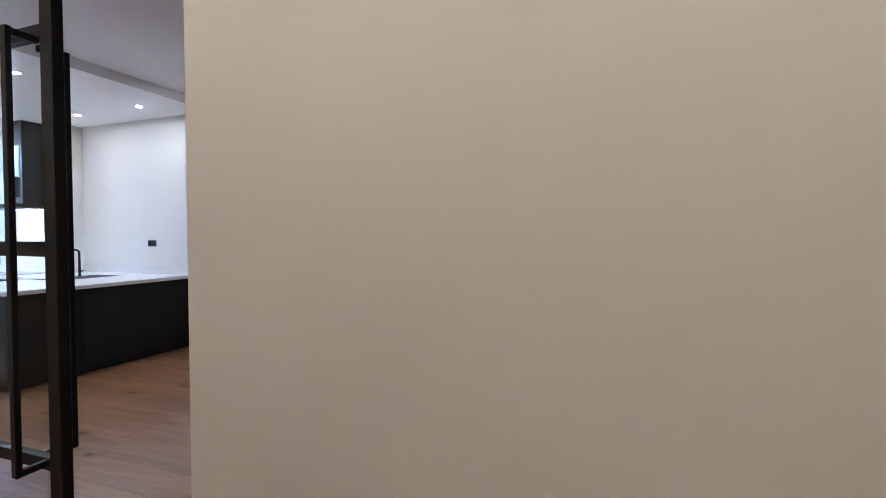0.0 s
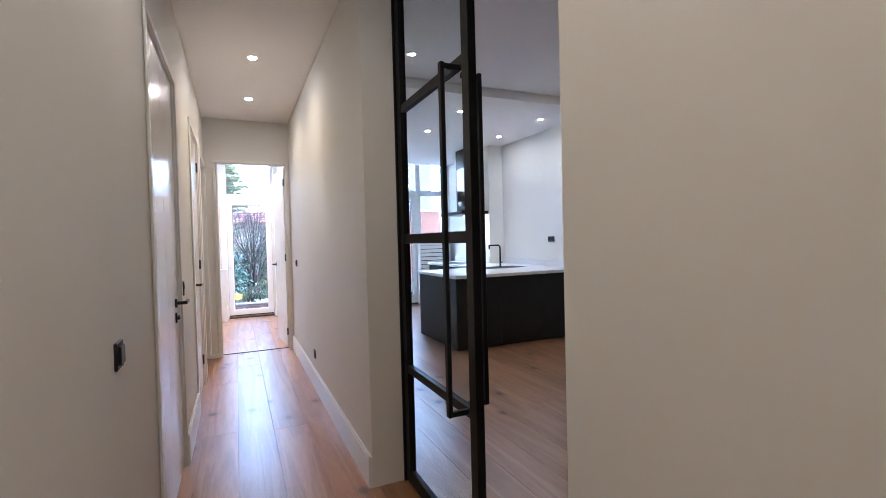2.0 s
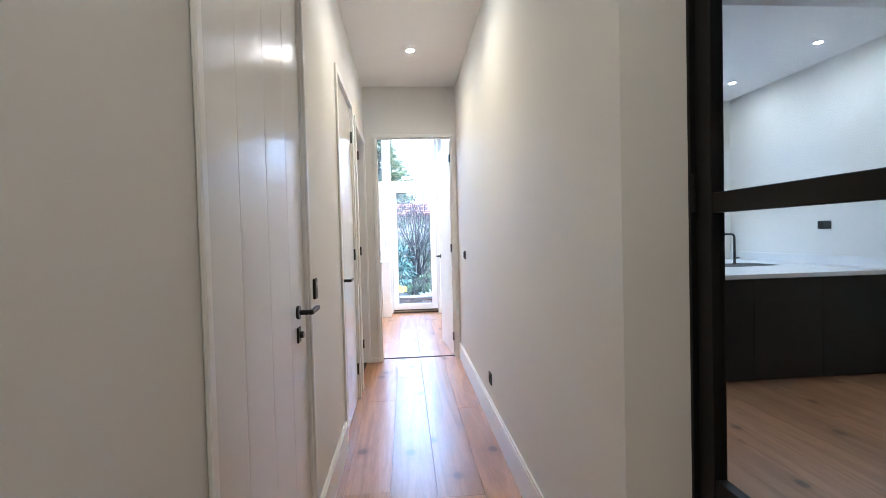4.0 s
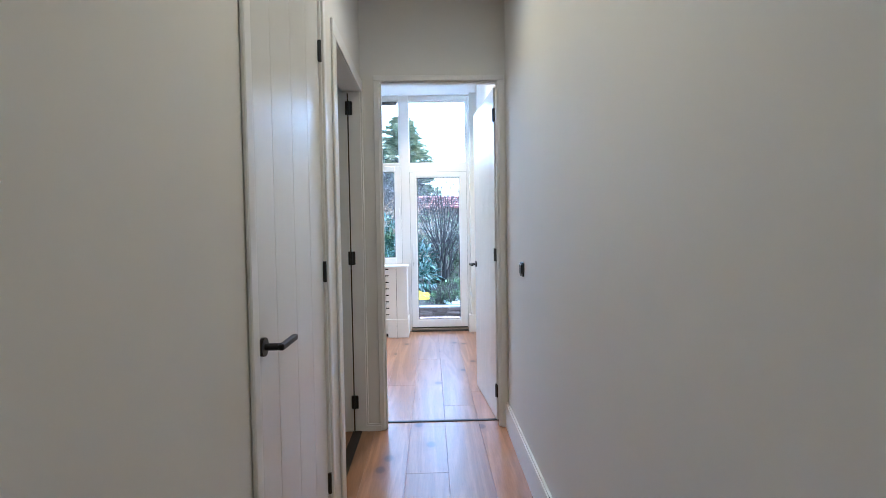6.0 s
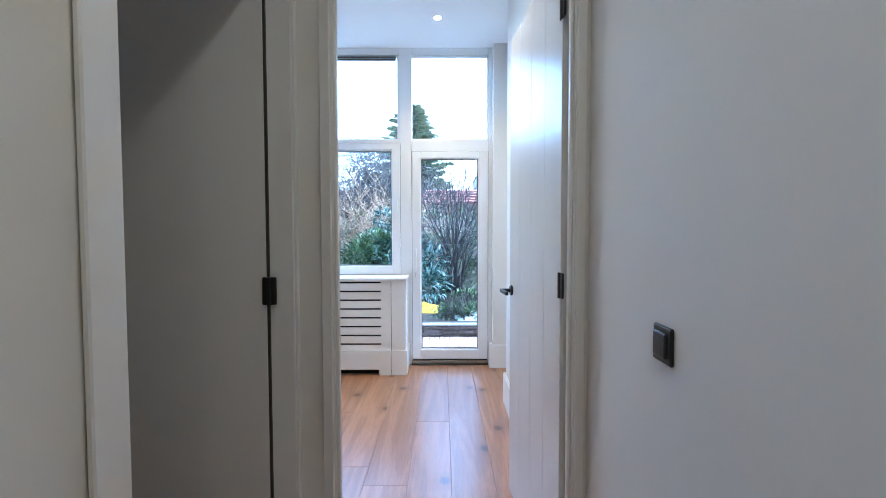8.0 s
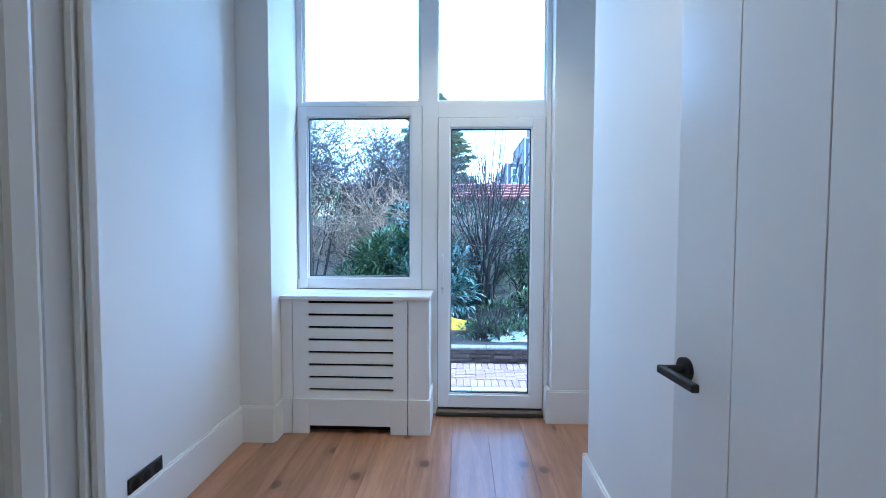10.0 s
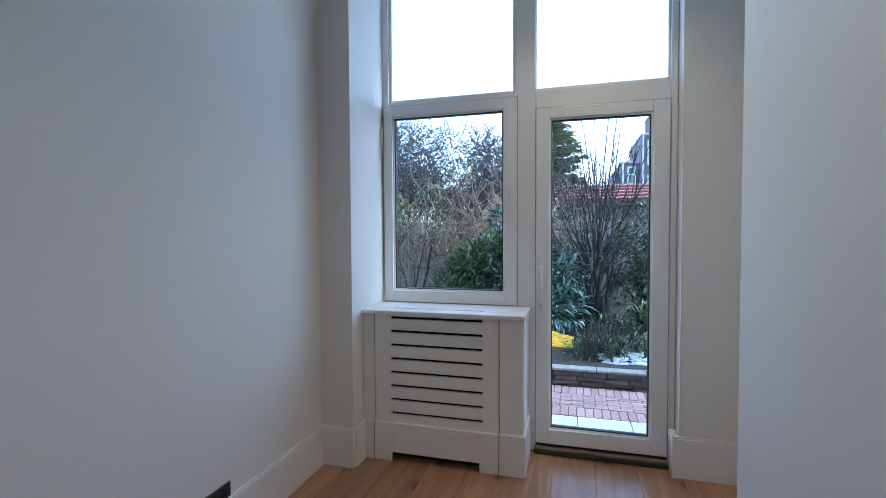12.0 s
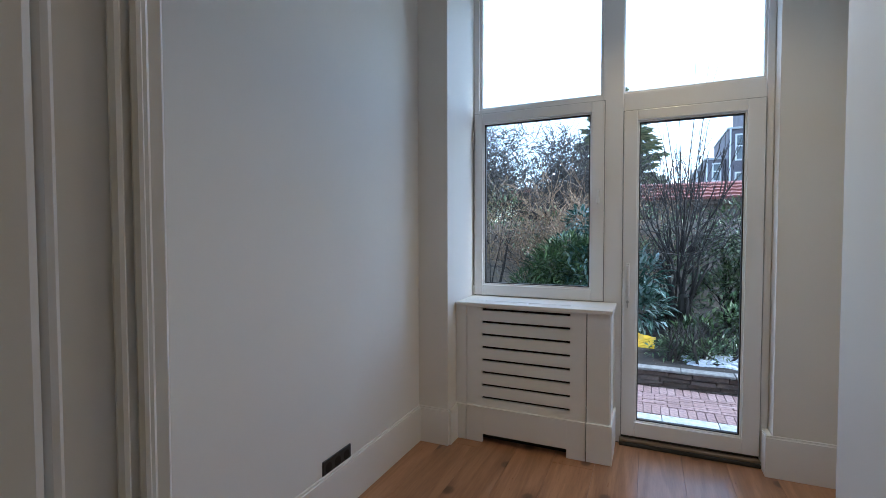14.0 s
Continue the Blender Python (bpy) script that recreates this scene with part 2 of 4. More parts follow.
def setting(name, mat, *dims, label="", category="", bevel=0.0):
    return tagged(boxes(name, mat, *dims, bevel=bevel), label, category, kind="structure")


# ---- plan ----
LEFT, RIGHT = -0.105, 0.868        # corridor walls
KITL, KITR = 1.09, 4.53            # kitchen walls
END0, END1 = 6.19, 6.26           # wall between corridor and back room
BEDL, BEDR = -1.165, 0.89          # back room walls
FAC = 9.20                         # inner face of the garden facade
CORC, KITC, KITC2, BEDC = 2.89, 3.07, 2.965, 3.19
BACK = -1.7
TOP = 3.45

# floor of the whole storey; its planks are laid at the end
floor = setting("floor", SUB, (-2.0, BACK, -0.14, KITR + 0.1, 9.42, -0.014), label="wide oiled oak plank floor with knots", category="floor")

setting("wall_corridor_left", WALL,
        (LEFT - 0.11, BACK, -0.02, LEFT, 2.25, TOP), (LEFT - 0.11, 2.25, 2.37, LEFT, 3.245, TOP),
        (LEFT - 0.11, 3.245, -0.02, LEFT, 4.24, TOP), (LEFT - 0.11, 4.24, 2.37, LEFT, 5.09, TOP),
        (LEFT - 0.11, 5.09, -0.02, LEFT, 5.34, TOP), (LEFT - 0.11, 5.34, 2.30, LEFT, END0, TOP),
        label="off-white plastered corridor wall with door openings", category="wall")
setting("wall_corridor_right", WALL, (RIGHT, 2.455, -0.02, KITL, END0, TOP),
        label="off-white plastered corridor wall", category="wall")
setting("wall_entrance_right", WALL, (RIGHT, BACK, -0.02, KITL, 0.79, TOP),
        label="off-white plastered wall beside the kitchen opening", category="wall", bevel=0.006)
setting("wall_lintel", WALL, (RIGHT, 0.79, 2.80, KITL, 2.455, TOP), label="plastered lintel above the steel door", category="wall")
setting("wall_entrance_back", WALL, (LEFT, BACK - 0.1, -0.02, KITR, BACK, TOP), label="plain wall that closes the hall", category="wall")
setting("wall_corridor_end", WALL,
        (-2.0, 6.225, -0.02, LEFT - 0.11, END1, TOP), (LEFT - 0.11, END0, -0.02, 0.005, END1, TOP), (0.005, END0, 2.37, 0.835, END1, TOP), (0.835, END0, -0.02, KITL, END1, TOP),
        label="off-white wall with a doorway to the back room", category="wall")
setting("wall_back_room_left", WALL, (BEDL - 0.12, END1, -0.02, BEDL, 9.5, TOP), label="white plastered side wall", category="wall")
setting("wall_back_room_right", WALL, (BEDR, END1, -0.02, KITL, 8.30, TOP), (1.20, 8.30, -0.02, 1.34, 9.235, TOP), (KITL, 8.22, -0.02, 1.20, 8.30, TOP),
        label="white plastered side wall with a shallow niche", category="wall")
setting("wall_facade", WALL,
        (BEDL, 8.86, -0.02, -0.955, 9.5, TOP), (-0.955, 9.30, 3.20, 0.886, 9.5, TOP), (0.886, 9.235, -0.02, 1.34, 9.5, TOP), (1.34, FAC, -0.02, 1.95, 9.5, TOP),
        (-0.955, 9.44, -0.16, 0.06, 9.5, 0.905),
        (1.95, FAC, 3.15, 4.42, 9.5, TOP), (3.74, FAC, -0.16, 4.42, 9.5, 1.30), (4.42, FAC, -0.02, KITR + 0.1, 9.5, TOP),
        label="white plastered garden wall with window openings", category="wall")
setting("wall_kitchen_right", WALL, (KITR, BACK, -0.02, KITR + 0.12, FAC, TOP), (4.25, 6.98, -0.02, KITR, 8.35, TOP),
        label="white kitchen wall with a chimney breast", category="wall")
setting("wall_kitchen_left", WALL, (KITL, END0, -0.02, KITL + 0.02, 8.22, TOP), label="white kitchen wall", category="wall")
setting("wall_side_room", WALL, (-2.1, 4.3, -0.02, -2.0, END0, TOP), (-2.0, 4.2, -0.02, LEFT - 0.11, 4.3, TOP),
        label="plain wall of the small side room", category="wall")
setting("ceiling_corridor", CEIL, (LEFT, BACK, CORC, RIGHT, END0, CORC + 0.1), label="smooth white corridor ceiling", category="ceiling")
setting("ceiling_kitchen", CEIL, (KITL, BACK, KITC, KITR, 4.57, KITC + 0.1), (KITL, 4.57, KITC2, KITR, FAC, KITC2 + 0.12),
        label="smooth white kitchen ceiling with a step", category="ceiling")
setting("ceiling_back_room", CEIL, (BEDL, END1, BEDC, 1.2, 9.48, BEDC + 0.1), label="smooth white ceiling", category="ceiling")
setting("ceiling_side_room", CEIL, (-2.0, 4.3, 2.6, LEFT - 0.11, END0, 2.7), label="plain ceiling of the side room", category="ceiling")
setting("roof", CEIL, (-2.1, BACK - 0.1, TOP, KITR + 0.12, 9.5, TOP + 0.1), label="flat roof slab over the storey", category="roof")


# ---- skirting ----
def skirt(name, x0, y0, x1, y1, h, label):
    """A skirting board with a chamfered top edge, between two corners of its plan."""
    bm = bmesh.new()
    box(bm, x0, y0, 0.0, x1, y1, h - 0.012)
    inset_x, inset_y = (0.006, 0) if abs(x1 - x0) < abs(y1 - y0) else (0, 0.006)
    box(bm, x0 + inset_x, y0 + inset_y, h - 0.012, x1 - inset_x, y1 - inset_y, h)
    return tagged(part(name, bm, TRIM), label, "skirting", kind="structure")


SK = "white painted skirting board along the wall"
T = 0.022
skirt("baseboard_1", RIGHT - T, 2.455, RIGHT, END0, 0.18, SK)
skirt("baseboard_2", LEFT, 3.265, LEFT + T, 4.16, 0.18, SK)
skirt("baseboard_3", LEFT, BACK, LEFT + T, 2.225, 0.18, SK)
skirt("baseboard_4", KITR - T, BACK, KITR, 4.96, 0.23, SK)
skirt("baseboard_5", BEDL, END1, BEDL + T, 8.84, 0.236, SK)
skirt("baseboard_6", BEDL, 8.86 - T, -0.945, 8.86, 0.236, SK)
skirt("baseboard_7", -0.955, 8.86, -0.955 + T, 9.0, 0.236, SK)
skirt("baseboard_8", 0.848, 9.213, 1.2, 9.235, 0.236, SK)
skirt("baseboard_12", 0.848, 9.235, 0.886, 9.33, 0.236, SK)
skirt("baseboard_9", BEDR - T, END1 + 0.05, BEDR, 8.30, 0.236, SK)
skirt("baseboard_10", BEDR - T, 8.30, 1.19, 8.30 + T, 0.236, SK)
skirt("baseboard_11", LEFT, END0 - T, -0.005, END0, 0.05, SK)


# ---- doors ----
def lever(parent, m, flip=1):
    """A black lever handle on a round rose; local x runs along the leaf, y out of it."""
    h = new("door_handle")
    h.parent, h.matrix_basis = parent, m
    h["label"] = "black lever handle"
    bm = bmesh.new()
    rod(bm, (0, 0, 0), (0, 0.010, 0), 0.026, 0.026, 20)
    part("rose", bm, BLACK, h)
    bm = bmesh.new()
    rod(bm, (0, 0.010, 0), (0, 0.055, 0), 0.010, 0.010, 14)
    box(bm, min(-0.011 * flip, 0.125 * flip), 0.047, -0.009, max(-0.011 * flip, 0.125 * flip), 0.063, 0.009, bevel=0.004)
    part("lever", bm, BLACK, h)
    return h


def hinge(parent, x, y, z, wide=0.036):
    bm = bmesh.new()
    box(bm, x - wide / 2, y - 0.004, z - 0.045, x + wide / 2, y + 0.004, z + 0.045, bevel=0.003)
    rod(bm, (x, y + 0.004, z - 0.045), (x, y + 0.004, z + 0.045), 0.007, 0.007, 10)
    return part("hinge", bm, BLACKP, parent, "black hinge")


def leaf(name, m, width, height, label, boards=4, thick=0.04):
    """A boarded door leaf. Local x from the hinge side, y out of its front, z up."""
    d = thing(name, m, label, "door", kind="structure")
    boxes("core", DOORPAINT, (0, -thick + 0.004, 0.008, width, -0.006, height), parent=d)
    step = width / boards
    for side, (a, b) in enumerate(((-0.006, 0.0), (-thick, -thick + 0.004))):
        for i in range(boards):
            bm = bmesh.new()
            box(bm, i * step + (0.0007 if i else 0), a, 0.008, (i + 1) * step - (0.0007 if i < boards - 1 else 0), b, height, bevel=0.0011)
            part("board", bm, DOORPAINT, d)
    return d



def frame_liner(name, axis, a0, a1, b0, b1, h, label, face=0.045):
    """Jamb liner and slim casing round an opening: a0..a1 along the wall, b0..b1 through it."""
    ob = thing(name, Matrix(), label, "door frame", kind="structure")

    def bar(part_name, p0, p1, z0, z1, q0, q1):
        bm = bmesh.new()
        if axis == "x":
            box(bm, p0, q0, z0, p1, q1, z1, bevel=0.003)
        else:
            box(bm, q0, p0, z0, q1, p1, z1, bevel=0.003)
        part(part_name, bm, TRIM, ob)

    for part_name, q0, q1, w, inner in (("jamb", b0 - 0.003, b1 + 0.003, 0.02, 0.0), ("casing", b0 - 0.014, b0 - 0.002, face, 0.006), ("casing", b1 + 0.002, b1 + 0.014, face, 0.006)):
        bar(part_name, a0 - inner - w + 0.02, a0 - inner + 0.02, 0.0, h, q0, q1)
        bar(part_name, a1 + inner - 0.02, a1 + inner + w - 0.02, 0.0, h, q0, q1)
        bar(part_name, a0 - inner - w + 0.02, a1 + inner + w - 0.02, h, h + (0.02 if w < 0.03 else w), q0, q1)
    return ob


WX0, WX1 = LEFT - 0.11, LEFT
frame_liner("door_frame_1", "y", 2.25, 3.245, WX0, WX1, 2.355, "white painted frame round the closed door", 0.03)
frame_liner("door_frame_2", "y", 4.24, 5.09, WX0, WX1, 2.355, "white painted frame round the closed door", 0.045)
frame_liner("door_frame_3", "y", 5.34, 6.188, WX0, WX1, 2.285, "white painted frame of the side room doorway", 0.075)
d4 = frame_liner("door_frame_4", "x", 0.005, 0.835, END0, END1, 2.355, "white painted frame of the back room doorway", 0.035)

for x0, x1 in ((0.0245, 0.037), (0.803, 0.8155)):
    boxes("door_stop", TRIM, (x0, END0 + 0.004, 0.0, x1, 6.214, 2.343), parent=d4, bevel=0.004)
    boxes("seal_and_gap_shade", UPVC, (x0 + 0.003, 6.2145, 0.0, x1 - 0.003, 6.221, 2.343), parent=d4, bevel=0.002)
boxes("door_stop", TRIM, (0.037, END0 + 0.004, 2.343, 0.803, 6.214, 2.3555), parent=d4, bevel=0.004)
for y0 in (6.243, 6.252):
    boxes("bead", TRIM, (0.0245, y0, 0.0, 0.0285, y0 + 0.005, 2.35), parent=d4, bevel=0.0015)
door_1 = leaf("door_1", pose(LEFT - 0.010, 3.223, 0, 0, 0, -90), 0.951, 2.35, "closed white boarded door with black lock furniture")
lever(door_1, pose(0.14, 0.0, 1.03), -1)
bm = bmesh.new()
box(bm, 0.118, 0.0, 0.915, 0.162, 0.008, 0.975, bevel=0.004)
rod(bm, (0.14, 0.008, 0.945), (0.14, 0.022, 0.945), 0.014, 0.012, 16)
part("lock_cylinder", bm, BLACK, door_1, "black lock cylinder rose")
door_2 = leaf("door_2", pose(LEFT - 0.010, 5.068, 0, 0, 0, -90), 0.806, 2.35, "closed white boarded door with a black lever handle")
lever(door_2, pose(0.738, 0.0, 1.035), -1)
for z in (0.25, 1.18, 2.12):
    hinge(door_2, 0.003, 0.004, z, 0.016)
door_3 = leaf("door_3", pose(-0.188, 6.154, 0, 0, 0, 181), 0.78, 2.27, "white door standing open into the side room", boards=1)
# dark strip standing in for the shaded gap between leaf and jamb
boxes("seal_and_gap_shade", RUBBERGAP, (-0.008, -0.03, 0.01, -0.0005, -0.004, 2.27), parent=door_3)
for z in (0.21, 1.18, 2.17):
    hinge(door_3, -0.012, 0.006, z, 0.046)
door_4 = leaf("door_4", pose(0.80, 6.288, 0, 0, 0, 94.9), 0.77, 2.34, "white boarded door standing open against the wall")
lever(door_4, pose(0.72, 0.0, 1.068), -1)
for z in (0.22, 1.18, 2.15):
    hinge(door_4, -0.004, 0.0, z, 0.05)
setting("threshold_1", RUBBERGAP, (0.025, 6.295, 0.0, 0.815, 6.318, 0.006), label="dark metal threshold strip", category="threshold")
setting("threshold_2", RUBBERGAP, (LEFT - 0.09, 5.36, 0.0, LEFT - 0.03, 6.16, 0.008), label="dark threshold strip of the side room", category="threshold")


# ---- steel glass door ----
def steel_door():
    d = thing("steel_glass_door", Matrix(), "black steel framed glass door with long bar handles", "door")
    x0, x1 = 1.062, 1.098
    y0, y1, top = 1.576, 2.442, 2.79
    rails = (0.65, 1.37, 2.08)
    boxes("hinge_stile", STEEL, (x0, y1 - 0.062, 0.01, x1, y1, top), parent=d, bevel=0.002)
    boxes("closing_stile", STEEL, (x0, y0, 0.01, x1, y0 + 0.06, top), parent=d, bevel=0.002)
    for z, h in ((0.01, 0.07), (rails[0] - 0.02, 0.042), (rails[1] - 0.025, 0.05), (rails[2] - 0.02, 0.042), (top - 0.06, 0.06)):
        boxes("rail", STEEL, (x0 + 0.002, y0 + 0.06, z, x1 - 0.002, y1 - 0.062, z + h), parent=d, bevel=0.002)
    for a, b in ((0.08, rails[0] - 0.02), (rails[0] + 0.022, rails[1] - 0.025), (rails[1] + 0.025, rails[2] - 0.02), (rails[2] + 0.022, top - 0.06)):
        p = boxes("pane", STEELGLASS, (1.077, y0 + 0.055, a - 0.004, 1.083, y1 - 0.057, b + 0.004), parent=d)
        p.visible_shadow = False
    for xa, xb, s in ((0.978, 1.062, -1), (1.098, 1.182, 1)):
        h = new("bar_handle")
        h.parent = d
        h["label"] = "black square-section bar handle"
        xg = xa if s < 0 else xb
        yg = 1.633 if s < 0 else 1.700
        boxes("grip", STEEL, (xg - 0.009, yg, 0.65, xg + 0.009, yg + 0.026, 2.06), parent=h, bevel=0.002)
        for z in (0.65, 2.035):
            boxes("arm", STEEL, (min(xg, x0 if s < 0 else x1), yg + 0.003, z, max(xg, x0 if s < 0 else x1), yg + 0.023, z + 0.022), parent=h, bevel=0.002)
    for z in (0.3, 1.4, 2.5):
        bm = bmesh.new()
        rod(bm, (x0 - 0.006, y1 + 0.002, z - 0.05), (x0 - 0.006, y1 + 0.002, z + 0.05), 0.009, 0.009, 12)
        part("hinge", bm, STEEL, d)
    return d


steel_door()
setting("door_frame_5", STEEL, (1.05, 2.444, 0.0, 1.10, 2.4545, 2.80), (1.05, 0.795, 0.0, 1.10, 0.81, 2.80), (1.05, 0.81, 2.792, 1.10, 2.444, 2.7995),
        label="slim black steel frame of the glass door", category="door frame")


# ---- switches and sockets ----
def switch(m, label, double=False, socket=False, group="", triple=False):
    """A wall plate; local x along the wall, z up, y out of it."""
    s = thing("wall_socket" if socket else "light_switch", m, label, "socket" if socket else "switch", group)
    n = 3 if triple else 2 if double else 1
    w = 0.081 + 0.071 * (n - 1)
    boxes("plate", BLACKP, (-w / 2, 0, -0.0405, w / 2, 0.009, 0.0405), parent=s, bevel=0.003)
    for i in range(n):
        cx = (i - (n - 1) / 2) * 0.071
        if socket:
            bm = bmesh.new()
            rod(bm, (cx, 0.009, 0), (cx, 0.0102, 0), 0.024, 0.024, 20)
            part("outlet_well", bm, SHADEBLACK, s)
        else:
            bm = bmesh.new()
            box(bm, cx - 0.0275, 0.008, -0.0275, cx + 0.0275, 0.016, 0.0275, bevel=0.003)
            part("rocker", bm, BLACK, s)
    return s


switch(pose(LEFT, 1.585, 1.052, 0, 0, -90), "black light switch on the corridor wall")
switch(pose(RIGHT, 5.655, 1.128, 0, 0, 90), "black light switch beside the doorway")
switch(pose(RIGHT, 4.44, 0.315, 0, 0, 90), "black wall socket above the skirting", socket=True)
switch(pose(BEDL, 7.96, 0.262, 0, 0, -90), "black triple wall socket above the skirting", triple=True, socket=True)
switch(pose(KITR, 5.63, 1.325, 0, 0, 90), "black double wall socket above the worktop", double=True, socket=True)
switch(pose(4.25, 7.75, 1.30, 0, 0, 90), "black wall socket above the worktop", socket=True)
k = thing("keypad", pose(LEFT, 3.365, 1.09, 0, 0, -90), "small black control panel on the corridor wall", "control panel")
boxes("body", BLACKP, (-0.026, 0, -0.045, 0.026, 0.012, 0.045), parent=k, bevel=0.004)
boxes("display", HOB, (-0.018, 0.0115, 0.0, 0.018, 0.0132, 0.03), parent=k)

# ---- downlights ----
def downlight(x, y, z, watts, colour, beam=154):
    d = thing("downlight", pose(x, y, z), "small recessed ceiling spotlight, lit", "ceiling light", "recessed spotlights")
    bm = bmesh.new()
    for i in range(24):
        a, b = 2 * math.pi * i / 24, 2 * math.pi * (i + 1) / 24
        q = [bm.verts.new((r * math.cos(t), r * math.sin(t), zz)) for r, t, zz in ((0.043, a, -0.001), (0.043, b, -0.001), (0.034, b, -0.005), (0.034, a, -0.005))]
        bm.faces.new(q)
        q = [bm.verts.new((r * math.cos(t), r * math.sin(t), zz)) for r, t, zz in ((0.034, a, -0.005), (0.034, b, -0.005), (0.028, b, -0.0015), (0.028, a, -0.0015))]
        bm.faces.new(q)
    part("trim_ring", bm, CHROME, d)
    bm = bmesh.new()
    rod(bm, (0, 0, -0.0035), (0, 0, -0.0005), 0.0275, 0.0275, 20)
    part("lens", bm, LAMPGLOW, d)
    lamp = new("spot_lamp", bpy.data.lights.new("spot_lamp", "SPOT"))
    lamp.data.energy, lamp.data.color = watts, colour
    lamp.data.spot_size, lamp.data.spot_blend, lamp.data.shadow_soft_size = radians(beam), 1.0, 0.05
    lamp.parent, lamp.matrix_basis = d, pose(0, 0, -0.02)
    return d


AMBER, WARM, NEUTRAL = (1.0, 0.69, 0.35), (1.0, 0.70, 0.38), (1.0, 0.92, 0.82)
# lamps before y 2 are unseen, added to light the near walls
for y in (-0.95, 0.35, 1.7, 4.085, 5.25):
    downlight(0.39, y, CORC, HALLW * (0.62 if y < 2 else 1.0), AMBER)
for x in (1.75, 3.88):
    downlight(x, 3.98, KITC, KITW, NEUTRAL, 165)
for x in (2.85, 4.06):
    for y in (5.2, 6.3, 7.42):
        if not (x > 4 and y > 7):
            downlight(x, y, KITC2, KITW, NEUTRAL, 165)
downlight(4.0, 7.42, KITC2, KITW, NEUTRAL, 165)
# the lamp at y 7.2 is unseen, added to light the window wall
for y in (7.2, 8.69):
    downlight(0.345, y, BEDC, BEDW, WARM, 118)

# ---- back room window and garden door ----
def pane(parent, x0, z0, x1, z1, y):
    p = boxes("pane", GLASS, (x0, y, z0, x1, y + 0.006, z1), parent=parent)
    p.visible_shadow = False
    return p


def bars(parent, name, mat, y0, y1, *rects, bevel=0.004):
    for x0, z0, x1, z1 in rects:
        boxes(name, mat, (x0, y0, z0, x1, y1, z1), parent=parent, bevel=bevel)


def sash(parent, name, x0, z0, x1, z1, gx0, gz0, gx1, gz1, y0, y1):
    s = new(name)
    s.parent = parent
    bars(s, "stile", UPVC, y0, y1, (x0, z0, gx0, z1), (gx1, z0, x1, z1))
    bars(s, "rail", UPVC, y0, y1, (gx0, z0, gx1, gz0), (gx0, gz1, gx1, z1))
    d = 0.010
    bars(s, "glazing_bead", UPVC, y0 + 0.012, y0 + 0.04, (gx0, gz0, gx0 + d, gz1), (gx1 - d, gz0, gx1, gz1), (gx0 + d, gz0, gx1 - d, gz0 + d), (gx0 + d, gz1 - d, gx1 - d, gz1), bevel=0.002)
    e = 0.006
    bars(s, "glass_seal", RUBBERGAP, y0 + 0.016, y0 + 0.045, (gx0 + d, gz0 + d, gx0 + d + e, gz1 - d), (gx1 - d - e, gz0 + d, gx1 - d, gz1 - d), (gx0 + d + e, gz0 + d, gx1 - d - e, gz0 + d + e), (gx0 + d + e, gz1 - d - e, gx1 - d - e, gz1 - d), bevel=0.0)
    # thin grey strips that put the shade of the sash gap into colour
    e = 0.004
    bars(s, "gap_shade", GREYMETAL, y0 + 0.012, y0 + 0.022, (x0 - e, z0 - e, x0, z1 + e), (x1, z0 - e, x1 + e, z1 + e), (x0, z1, x1, z1 + e), (x0, z0 - e, x1, z0), bevel=0.0)
    pane(s, gx0 + 0.002, gz0 + 0.002, gx1 - 0.002, gz1 - 0.002, y0 + 0.03)
    return s


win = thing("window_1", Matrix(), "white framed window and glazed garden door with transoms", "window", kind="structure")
F0, F1 = 9.155, 9.235
bars(win, "frame_bar", UPVC, F0, F1, (-0.888, 0.93, -0.835, 3.078), (-0.028, 0.09, 0.0885, 3.078), (0.8095, 0.09, 0.846, 3.078),
     (-0.835, 3.01, -0.028, 3.078), (0.0885, 3.01, 0.8095, 3.078), (-0.835, 2.185, -0.028, 2.222), (0.0885, 2.116, 0.8095, 2.222), (-0.835, 0.93, -0.028, 0.957))
bars(win, "glazing_bead", UPVC, F0 + 0.015, F0 + 0.045, (-0.835, 2.222, -0.815, 3.01), (-0.046, 2.222, -0.028, 3.01), (-0.815, 2.222, -0.046, 2.236), (-0.815, 2.99, -0.046, 3.01),
     (0.082, 2.222, 0.094, 3.01), (0.797, 2.222, 0.812, 3.01), (0.094, 2.222, 0.797, 2.236), (0.094, 2.99, 0.797, 3.01), bevel=0.002)
pane(win, -0.82, 2.23, -0.04, 3.0, F0 + 0.03)
pane(win, 0.09, 2.23, 0.80, 3.0, F0 + 0.03)
ws = sash(win, "casement", -0.862, 0.958, -0.02, 2.19, -0.803, 1.03, -0.093, 2.126, F0 - 0.018, F0 + 0.05)
bm = bmesh.new()
box(bm, -0.062, F0 - 0.030, 1.60, -0.042, F0 - 0.018, 1.66, bevel=0.003)
box(bm, -0.060, F0 - 0.045, 1.56, -0.044, F0 - 0.030, 1.64, bevel=0.004)
part("handle", bm, UPVC, ws, "white window handle")
gd = sash(win, "garden_door", 0.092, 0.145, 0.806, 2.112, 0.168, 0.232, 0.722, 2.05, F0 - 0.016, F0 + 0.05)
bm = bmesh.new()
box(bm, 0.112, F0 - 0.030, 1.0, 0.132, F0 - 0.016, 1.20, bevel=0.004)
box(bm, 0.113, F0 - 0.055, 1.06, 0.131, F0 - 0.040, 1.19, bevel=0.004)
rod(bm, (0.122, F0 - 0.045, 1.075), (0.122, F0 - 0.02, 1.075), 0.008, 0.008, 10)
